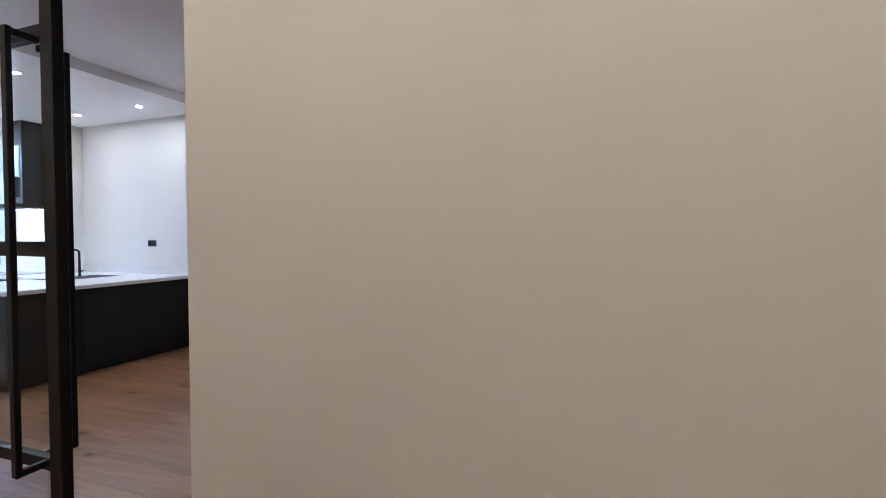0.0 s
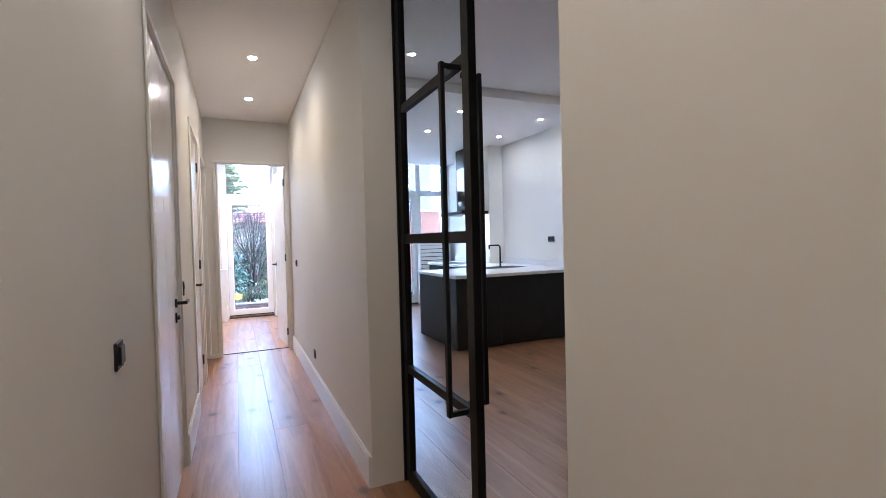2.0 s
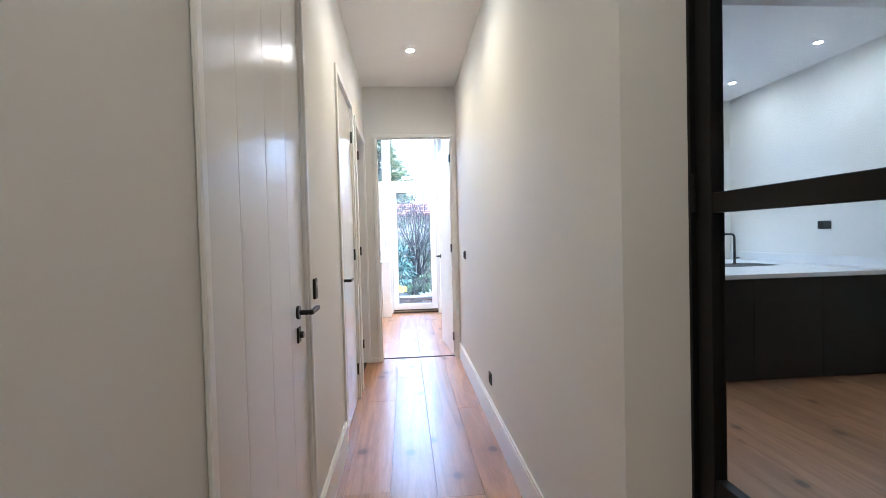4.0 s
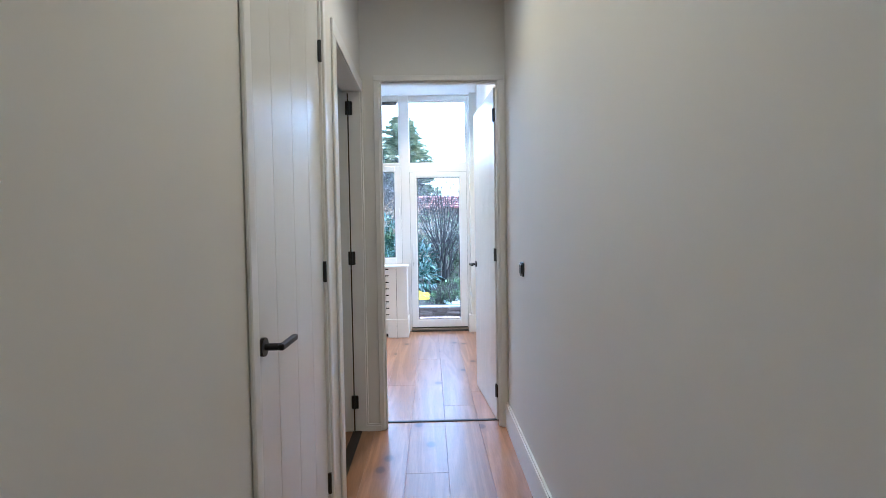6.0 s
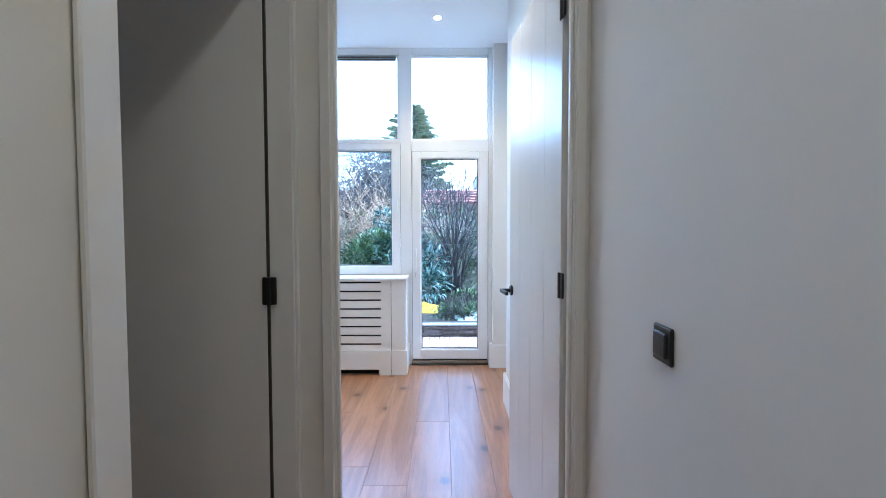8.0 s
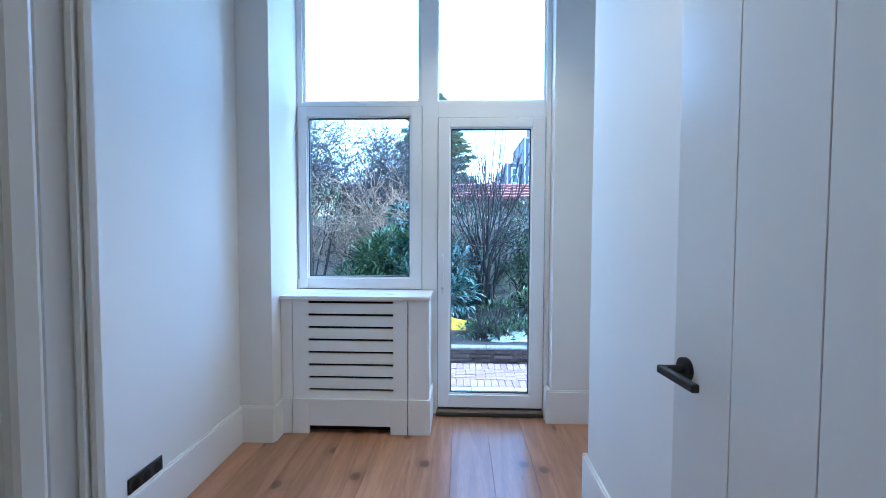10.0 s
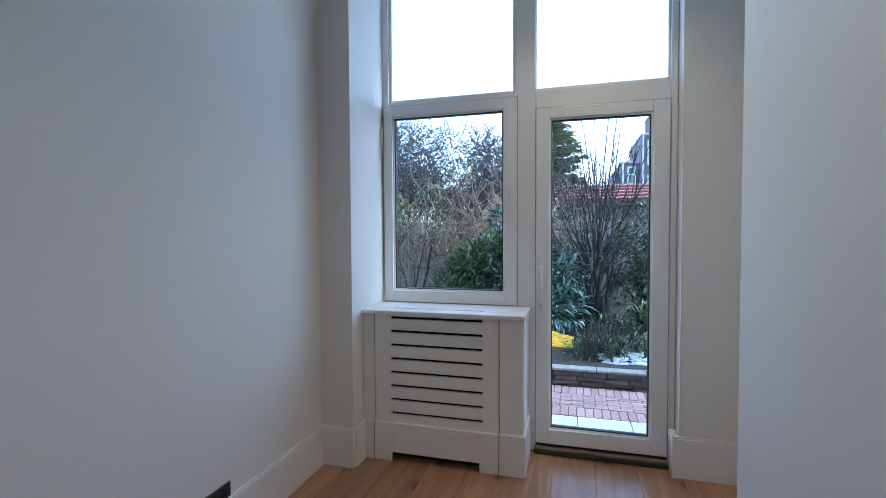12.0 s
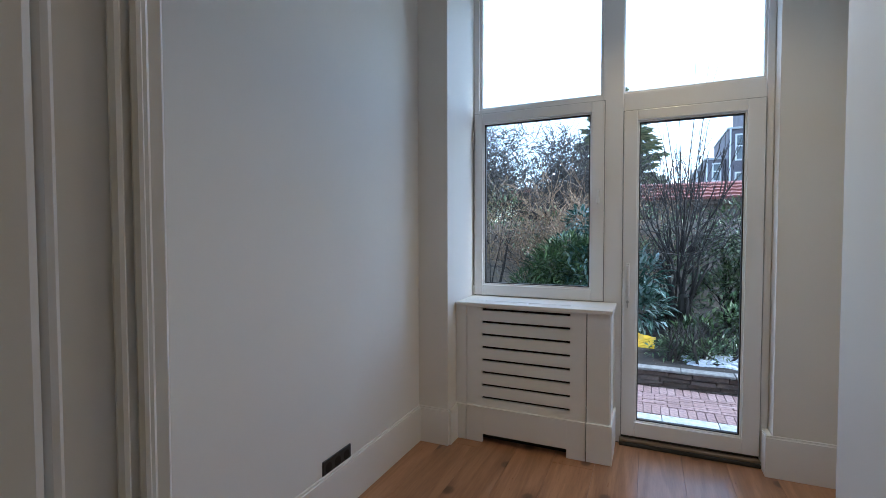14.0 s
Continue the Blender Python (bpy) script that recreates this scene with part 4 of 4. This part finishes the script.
leafy("ground_plant", 0.62, 11.6, 0.05, [(0, 0, 0.07, 0.12), (-0.2, 0.1, 0.08, 0.12), (0.18, 0.08, 0.09, 0.12)], 320, HEDGE, 0.06, "low green plant at the bed's edge", 35, 0.3)
leafy("hedge_shrub", -1.0, 12.45, 0.05, [(0, 0, 0.35, 0.4), (0.35, 0, 0.6, 0.4), (-0.3, 0.1, 0.5, 0.32), (0.0, 0.1, 0.8, 0.3), (0.5, 0.2, 0.8, 0.35), (0.25, 0.2, 1.0, 0.3), (0.05, 0.3, 0.9, 0.3), (0.6, 0.2, 1.0, 0.3)], 3400, HEDGE, 0.15, "dense bright green evergreen shrub", 25, 0.22)
leafy("garden_shrub", -2.75, 13.4, 0.05, [(0, 0, 1.45, 0.3), (0.25, 0, 1.7, 0.28), (-0.2, 0.1, 1.3, 0.3), (0.05, 0.1, 1.95, 0.25)], 1100, SMALLLEAF, 0.07, "yellow-green leafy shrub before the fence", 26, 0.4)

leafy("garden_shrub", -2.2, 13.6, 0.05, [(0.5, 0.1, 1.3, 0.3), (-0.5, 0.1, 1.5, 0.35), (0.2, 0.2, 1.7, 0.35), (1.0, 0.2, 1.35, 0.4)], 750, SMALLLEAF, 0.07, "sparse brownish-green shrub before the fence", 27, 0.4, 5)

leafy("garden_shrub", 0.55, 13.6, 0.05, [(0, 0, 0.5, 0.5), (0.5, 0.1, 0.9, 0.5), (-0.5, 0.1, 0.8, 0.5), (0.2, 0.2, 1.3, 0.4), (-0.3, 0.1, 1.4, 0.35), (0.8, 0, 1.4, 0.4)], 2000, SMALLLEAF, 0.095, "dull green shrub behind the bare stems", 28, 0.4, 22)
leafy("garden_shrub", 2.0, 13.5, 0.05, [(0, 0, 0.5, 0.5), (0.4, 0.1, 0.9, 0.5), (-0.4, 0.1, 1.0, 0.45), (0.1, 0.2, 1.4, 0.4)], 1500, SMALLLEAF, 0.09, "dull green shrub near the shed", 29, 0.4, 14)

leafy("garden_shrub", -3.95, 13.9, 0.05, [(0, 0, 0.8, 0.5), (0.5, 0.1, 1.3, 0.5), (-0.5, 0.1, 1.2, 0.5), (0.2, 0.2, 1.8, 0.45), (1.0, 0.2, 1.5, 0.45), (-0.9, 0.2, 1.6, 0.5)], 2600, SMALLLEAF, 0.075, "tall yellow-green shrub growing over the fence", 36, 0.4, 16)
leafy("evergreen_shrub", -0.62, 13.0, 0.05, [(0, 0, 0.9, 0.3), (0.15, 0.1, 1.25, 0.28), (-0.2, 0, 1.1, 0.25), (-0.05, 0.1, 1.5, 0.2)], 900, LAUREL, 0.11, "upright broad-leaved evergreen shrub with snow-dusted leaves", 37, 0.34)
leafy("garden_shrub", 1.55, 12.7, 0.05, [(0, 0, 0.4, 0.35), (0.2, 0.1, 0.8, 0.35), (-0.25, 0.1, 0.7, 0.3), (0.0, 0.1, 1.15, 0.35), (0.3, 0, 1.35, 0.3)], 1700, HEDGE, 0.095, "dark green fine-leaved shrub in the bed", 38, 0.4, 12)
for k, (x, y) in enumerate(((0.75, 11.45), (0.95, 11.62), (0.45, 11.5), (1.2, 11.95), (0.7, 11.85), (1.6, 12.15), (1.55, 11.55))):
    leafy("ground_plant", x, y, 0.05, [(0, 0, 0.06, 0.11), (-0.13, 0.05, 0.07, 0.1), (0.14, 0.06, 0.1, 0.12), (0.02, 0.12, 0.13, 0.1)], 230, SMALLLEAF if k % 2 else HEDGE, 0.07, "low straggly green plant in the bed", 90 + k, 0.26)

leafy("garden_shrub", -2.9, 15.8, 0.05, [(0, 0, 1.2, 0.5), (0.5, 0.1, 1.7, 0.5), (-0.6, 0.1, 1.6, 0.5), (0.1, 0.2, 2.1, 0.45), (1.1, 0.2, 1.5, 0.45), (-1.1, 0.2, 1.9, 0.5)], 2300, SMALLLEAF, 0.085, "overgrown dull green shrub behind the fence", 39, 0.36, 18)
leafy("garden_shrub", -1.3, 15.9, 0.05, [(0, 0, 1.3, 0.5), (0.5, 0.1, 1.6, 0.4), (-0.5, 0.1, 1.8, 0.45), (0.1, 0.2, 2.0, 0.35)], 1200, SMALLLEAF, 0.085, "thin dull green shrub behind the fence", 40, 0.36, 16)

# twiggy thicket and bare trees
def bare_tree(name, x, y, height, seed, mat, label, trunk=0.09, depth=4, spread=0.55, kids=3, lift=0.1):
    rng = random.Random(seed)
    ob = thing(name, pose(x, y, -0.1), label, "tree")
    V, Fc = [], []
    grow((0, 0, 0), (rng.uniform(-0.1, 0.1), 0, 1), height * 0.22, trunk, depth, rng, V, Fc, spread, kids, lift, 7, 0.5, 0.79, 0.008)
    limbs("trunk", ob, mat, V, Fc)
    return ob


for i, (x, y, h, mat) in enumerate(((-3.4, 15.8, 6.6, BARK), (-2.4, 16.2, 6.3, BARK), (-1.7, 16.5, 5.4, BARK), (-4.6, 16.0, 6.0, BARK), (-3.9, 16.8, 6.4, BARK), (-5.2, 17.0, 6.6, BARK), (-1.15, 16.2, 4.6, BARK), (-1.9, 15.7, 5.2, BARK))):
    bare_tree("bare_tree", x, y, h, 31 + i, mat, "bare tangled garden tree behind the fence", 0.11, 6 if i in (4, 5) else 7, 0.66, 3, 0.16)
for i, (x, y) in enumerate(((-1.25, 14.0), (-2.0, 15.4), (-1.0, 14.2), (-3.4, 15.3), (-0.2, 14.1), (-3.9, 14.2), (-4.5, 14.5))):
    rng = random.Random(50 + i)
    ob = thing("twiggy_shrub", pose(x, y, 0.1), "straw-coloured twiggy bare shrub", "shrub", "twiggy shrubs")
    V, Fc = [], []
    for j in range(20):
        a = rng.uniform(0, 6.28)
        grow((0.1 * math.cos(a), 0.1 * math.sin(a), 0), (0.8 * math.cos(a) * rng.random(), 0.6 * math.sin(a) * rng.random(), 1), rng.uniform(0.7, 1.15), 0.012, 3, rng, V, Fc, 0.5, 3, 0.06, 4, 0.35, 0.66, 0.0045)
    limbs("twigs", ob, STRAW if i % 2 else TWIG, V, Fc)

# fence behind the bed
fence = thing("garden_fence", pose(0, 14.9, 0), "weathered wooden board fence behind the bed", "fence")
rng = random.Random(61)
bm = bmesh.new()
box(bm, -0.07, -0.01, 0, 0.07, 0.01, 1.66, bevel=0.004)
fence_mesh = mesh_of("board", bm, FENCEWOOD)
for i in range(64):
    s = new("board", fence_mesh)
    s.parent, s.location = fence, (-6.5 + i * 0.146, rng.uniform(-0.006, 0.006), -0.05 + rng.uniform(-0.02, 0.02))
for z in (0.3, 1.2):
    boxes("rail", FENCEWOOD, (-6.6, 0.014, z, 2.9, 0.05, z + 0.08), parent=fence)

# shed with a red tile roof
shed = thing("garden_shed", pose(0, 17.2, -0.15), "brown shed with a red pantile roof", "shed")
boxes("wall", SHEDWALL, (-2.4, 0, 0, 6.0, 2.6, 2.18), parent=shed)
boxes("fascia", SHEDWALL, (-3.3, -0.12, 2.13, 6.1, -0.08, 2.2), parent=shed, bevel=0.004)
tile = bmesh.new()
w, d = 0.24, 0.34
prof = [(w * i / 8 - w / 2, 0.007 * math.sin(2 * math.pi * i / 8)) for i in range(9)]
rows = [[tile.verts.new((px, y, pz + zz)) for px, pz in prof] for y, zz in ((0, 0.046), (d, 0.0))]
low = [tile.verts.new((px, 0, pz - 0.012)) for px, pz in prof]
for i in range(8):
    tile.faces.new((rows[0][i], rows[0][i + 1], rows[1][i + 1], rows[1][i]))
    tile.faces.new((low[i], low[i + 1], rows[0][i + 1], rows[0][i]))
tile_mesh = mesh_of("tile", tile, REDTILE)
roof = new("roof")
roof.parent, roof.matrix_basis = shed, pose(0, -0.18, 2.24, 17)
for r in range(4):
    for c in range(38):
        s = new("tile", tile_mesh)
        s.parent, s.location = roof, (-3.2 + c * 0.243, r * 0.31, 0.003 * r)
boxes("roof_deck", SHEDWALL, (-3.3, 0.02, -0.05, 6.1, 1.3, -0.028), parent=roof)
boxes("ridge", REDTILE, (-3.3, 1.22, 0.0, 6.1, 1.42, 0.06), parent=roof, bevel=0.02)

# conifer beyond the shed
rng = random.Random(71)
con = thing("conifer_tree", pose(-0.88, 24.0, -0.1), "tall conifer with ragged layers of green-brown branches", "tree")
V, Fc, N, Nf = [], [], [], []
grow((0, 0, 0), (0, 0, 1), 6.5, 0.14, 0, rng, V, Fc, bend=0.01, sides=8)
for i in range(250):
    z = 1.0 + 5.65 * (i / 250)
    reach = max(0.12, 2.6 * (1 - z / 6.85) ** 0.62) * rng.uniform(0.62, 1.12)
    a = i * 2.4 + rng.uniform(-0.3, 0.3)
    way = Vector((math.cos(a), math.sin(a), 0.10)).normalized()
    grow((0, 0, z), way, reach, 0.025, 0, rng, V, Fc, sides=4, lift=0.0, bend=0.04)
    for j in range(int(30 + 70 * reach)):
        f = rng.uniform(0.25, 1.0)
        across = Vector((-math.sin(a), math.cos(a), 0)) * rng.uniform(-1, 1) * 0.26 * reach ** 0.5 * (1.12 - f)
        p = Vector((0, 0, z)) + way * reach * f + across + Vector((0, 0, rng.uniform(-0.09, 0.04)))
        d = (way + across * 2.2 + Vector((0, 0, rng.uniform(-0.45, 0.25)))).normalized()
        q = d.to_track_quat("Y", "Z")
        size, k = rng.uniform(0.15, 0.30), len(N)
        for v in ((0, 0, 0), (size * 0.13, size * 0.4, 0.02), (0, size, -0.02), (-size * 0.13, size * 0.4, 0.02), (0, size * 0.4, -0.015)):
            N.append(p + q @ Vector(v))
        Nf += [(k, k + 1, k + 4), (k + 1, k + 2, k + 4), (k + 2, k + 3, k + 4), (k + 3, k, k + 4)]
limbs("trunk", con, BARK, V, Fc)
limbs("needles", con, NEEDLE, N, Nf)

# far buildings
def far_building(x, y, w, d, h, label, openings):
    """openings: left edge, sill, width and height of each sash window."""
    b = thing("apartment_building", pose(x, y, -0.15), label, "building")
    boxes("wall", BRICKFAR, (0, 0, 0, w, d, h), parent=b)
    boxes("roof", GREYMETAL, (-0.08, -0.12, h, w + 0.08, d + 0.12, h + 0.14), parent=b)
    bm = bmesh.new()
    rod(bm, (0.12, -0.07, 0), (0.12, -0.07, h), 0.06, 0.06, 8)
    part("downpipe", bm, WHITEFAR, b)
    for wx, wz, ww, wh in openings:
        o = new("window")
        o.parent = b
        e = 0.11
        boxes("window_frame", WHITEFAR, (wx, -0.06, wz, wx + ww, 0.02, wz + e), (wx, -0.06, wz + wh - e, wx + ww, 0.02, wz + wh), (wx, -0.06, wz + e, wx + e, 0.02, wz + wh - e),
              (wx + ww - e, -0.06, wz + e, wx + ww, 0.02, wz + wh - e), (wx + e, -0.06, wz + wh * 0.52, wx + ww - e, 0.02, wz + wh * 0.52 + 0.09), parent=o)
        boxes("pane", PANEFAR, (wx + e, -0.02, wz + e, wx + ww - e, -0.01, wz + wh - e), parent=o)
    return b


far_building(3.5, 47.0, 1.2, 5.0, 6.3, "low brick extension beyond the gardens", [(0.4, 3.6, 0.6, 1.3)])
far_building(4.05, 46.0, 1.3, 6.0, 7.0, "small brick back building beyond the gardens", [(0.45, 5.35, 0.62, 1.4), (0.45, 2.5, 0.62, 1.4)])
far_building(5.4, 45.0, 1.33, 8.0, 8.95, "brick apartment building seen beyond the gardens", [(0.42, 6.7, 0.78, 1.9), (0.42, 4.1, 0.78, 1.8), (0.42, 1.4, 0.78, 1.8)])
far_building(6.75, 44.0, 12.0, 9.0, 11.6, "tall brick apartment building seen beyond the gardens",
             [(0.35 + 2.1 * j, 1.4 + 2.75 * i, 1.0, 1.9) for i in range(4) for j in range(5)])

# yellow bag in the bed
rng = random.Random(81)
bm = bmesh.new()
bmesh.ops.create_grid(bm, x_segments=8, y_segments=6, size=0.5)
for v in bm.verts:
    v.co = Vector((v.co.x * 0.36, 0.05 * math.cos(3 * v.co.x) + 0.010 * rng.uniform(-1, 1), (v.co.y + 0.5) * 0.19 * (1 - 0.25 * v.co.x) + 0.007 * rng.uniform(-1, 1)))
bmesh.ops.solidify(bm, geom=list(bm.faces), thickness=0.03)
bag = tagged(part("yellow_bag", bm, YELLOW), "crumpled yellow plastic bag lying in the bed", "bag")
bag.matrix_world = pose(0.12, 11.8, 0.06, -20, 6, -8)

# yard wall seen from the kitchen
yard = thing("yard_wall", pose(3.2, 13.2, -0.17), "brick yard wall behind the kitchen garden", "garden wall")
boxes("core", BRICK, (0, 0.02, 0, 9.0, 0.2, 2.4), parent=yard)
boxes("coping", GREYMETAL, (-0.05, -0.04, 2.4, 9.05, 0.26, 2.47), parent=yard)
bm = bmesh.new()
box(bm, 0, 0, 0, 0.205, 0.05, 0.052)
brick_mesh = mesh_of("brick", bm, BRICK)
for r in range(24):
    for c in range(12):
        s = new("brick", brick_mesh)
        s.parent, s.location = yard, (0.004 + c * 0.216 + (0.108 if r % 2 else 0), 0, 0.86 + r * 0.064)

# ---- floor planks ----
rng = random.Random(3)
lengths = {}
WID = 0.2385
row0 = 0.191 - 10 * WID
JOINTS = {8: (7.295, 8.9), 9: (0.9, 3.65, 4.99, 7.1), 10: (2.1, 5.6, 7.925), 11: (1.3, 3.565, 6.6), 12: (2.3, 4.755, 6.9)}      # end joints by row
for r in range(30):
    x = row0 + r * WID
    if x > KITR or x < -2.2:
        continue
    if x + WID < LEFT - 0.11 and x < BEDL - WID:
        y, stop = 4.2, END0
    elif x + WID < LEFT:
        y, stop = 4.2, 9.34
    else:
        y, stop = BACK, 9.34
    first = True
    while y < stop - 0.02:
        L = round(rng.choice((2.2, 2.6, 3.0, 3.4)) * (rng.uniform(0.35, 1) if first else 1), 1)
        first = False
        L = min([L] + [stop - y]) if r not in JOINTS else min([j for j in JOINTS[r] + (stop,) if j > y + 0.02]) - y
        L = round(L, 3)
        if stop - y - L < 0.3:
            L = round(stop - y, 3)
        if L not in lengths:
            bm = bmesh.new()
            w = WID - 0.0009
            c = 0.0012
            lo = [bm.verts.new(p) for p in ((0, 0, -0.012), (w, 0, -0.012), (w, L - 0.0009, -0.012), (0, L - 0.0009, -0.012))]
            mid = [bm.verts.new(p) for p in ((0, 0, -c), (w, 0, -c), (w, L - 0.0009, -c), (0, L - 0.0009, -c))]
            up = [bm.verts.new(p) for p in ((c, c, 0), (w - c, c, 0), (w - c, L - 0.0009 - c, 0), (c, L - 0.0009 - c, 0))]
            for a, b in ((lo, mid), (mid, up)):
                for i in range(4):
                    bm.faces.new((a[i], a[(i + 1) % 4], b[(i + 1) % 4], b[i]))
            bm.faces.new(up)
            lengths[L] = mesh_of("plank", bm, OAK)
        p = new("plank", lengths[L])
        p.parent, p.location = floor, (x, y, 0)
        y += L

# slabs and pavers of the terrace
rng = random.Random(4)
bm = bmesh.new()
box(bm, 0, 0, 0, 0.395, 0.695, 0.04, bevel=0.004)
slab_mesh = mesh_of("slab", bm, SLAB)
for i in range(17):
    s = new("slab", slab_mesh)
    s.parent, s.location = terrace, (-2.052 + i * 0.4, 9.555, -0.144 + rng.uniform(-0.002, 0.002))
bm = bmesh.new()
box(bm, 0, 0, 0, 0.195, 0.046, 0.045, bevel=0.003)
paver_mesh = mesh_of("paver", bm, PAVER)
bm = bmesh.new()
box(bm, 0, 0, 0, 0.063, 0.195, 0.045, bevel=0.004)
soldier_mesh = mesh_of("paver", bm, PAVER)
for y in (10.255, 10.80):
    for i in range(50):
        s = new("paver", soldier_mesh)
        s.parent, s.location = terrace, (-1.2 + i * 0.067, y, -0.147 + rng.uniform(-0.003, 0.003))
for r in range(7):
    for i in range(17):
        s = new("paver", paver_mesh)
        s.parent, s.location = terrace, (-1.2 + i * 0.2 + (0.1 if r % 2 else 0), 10.457 + r * 0.0487, -0.147 + rng.uniform(-0.003, 0.003))
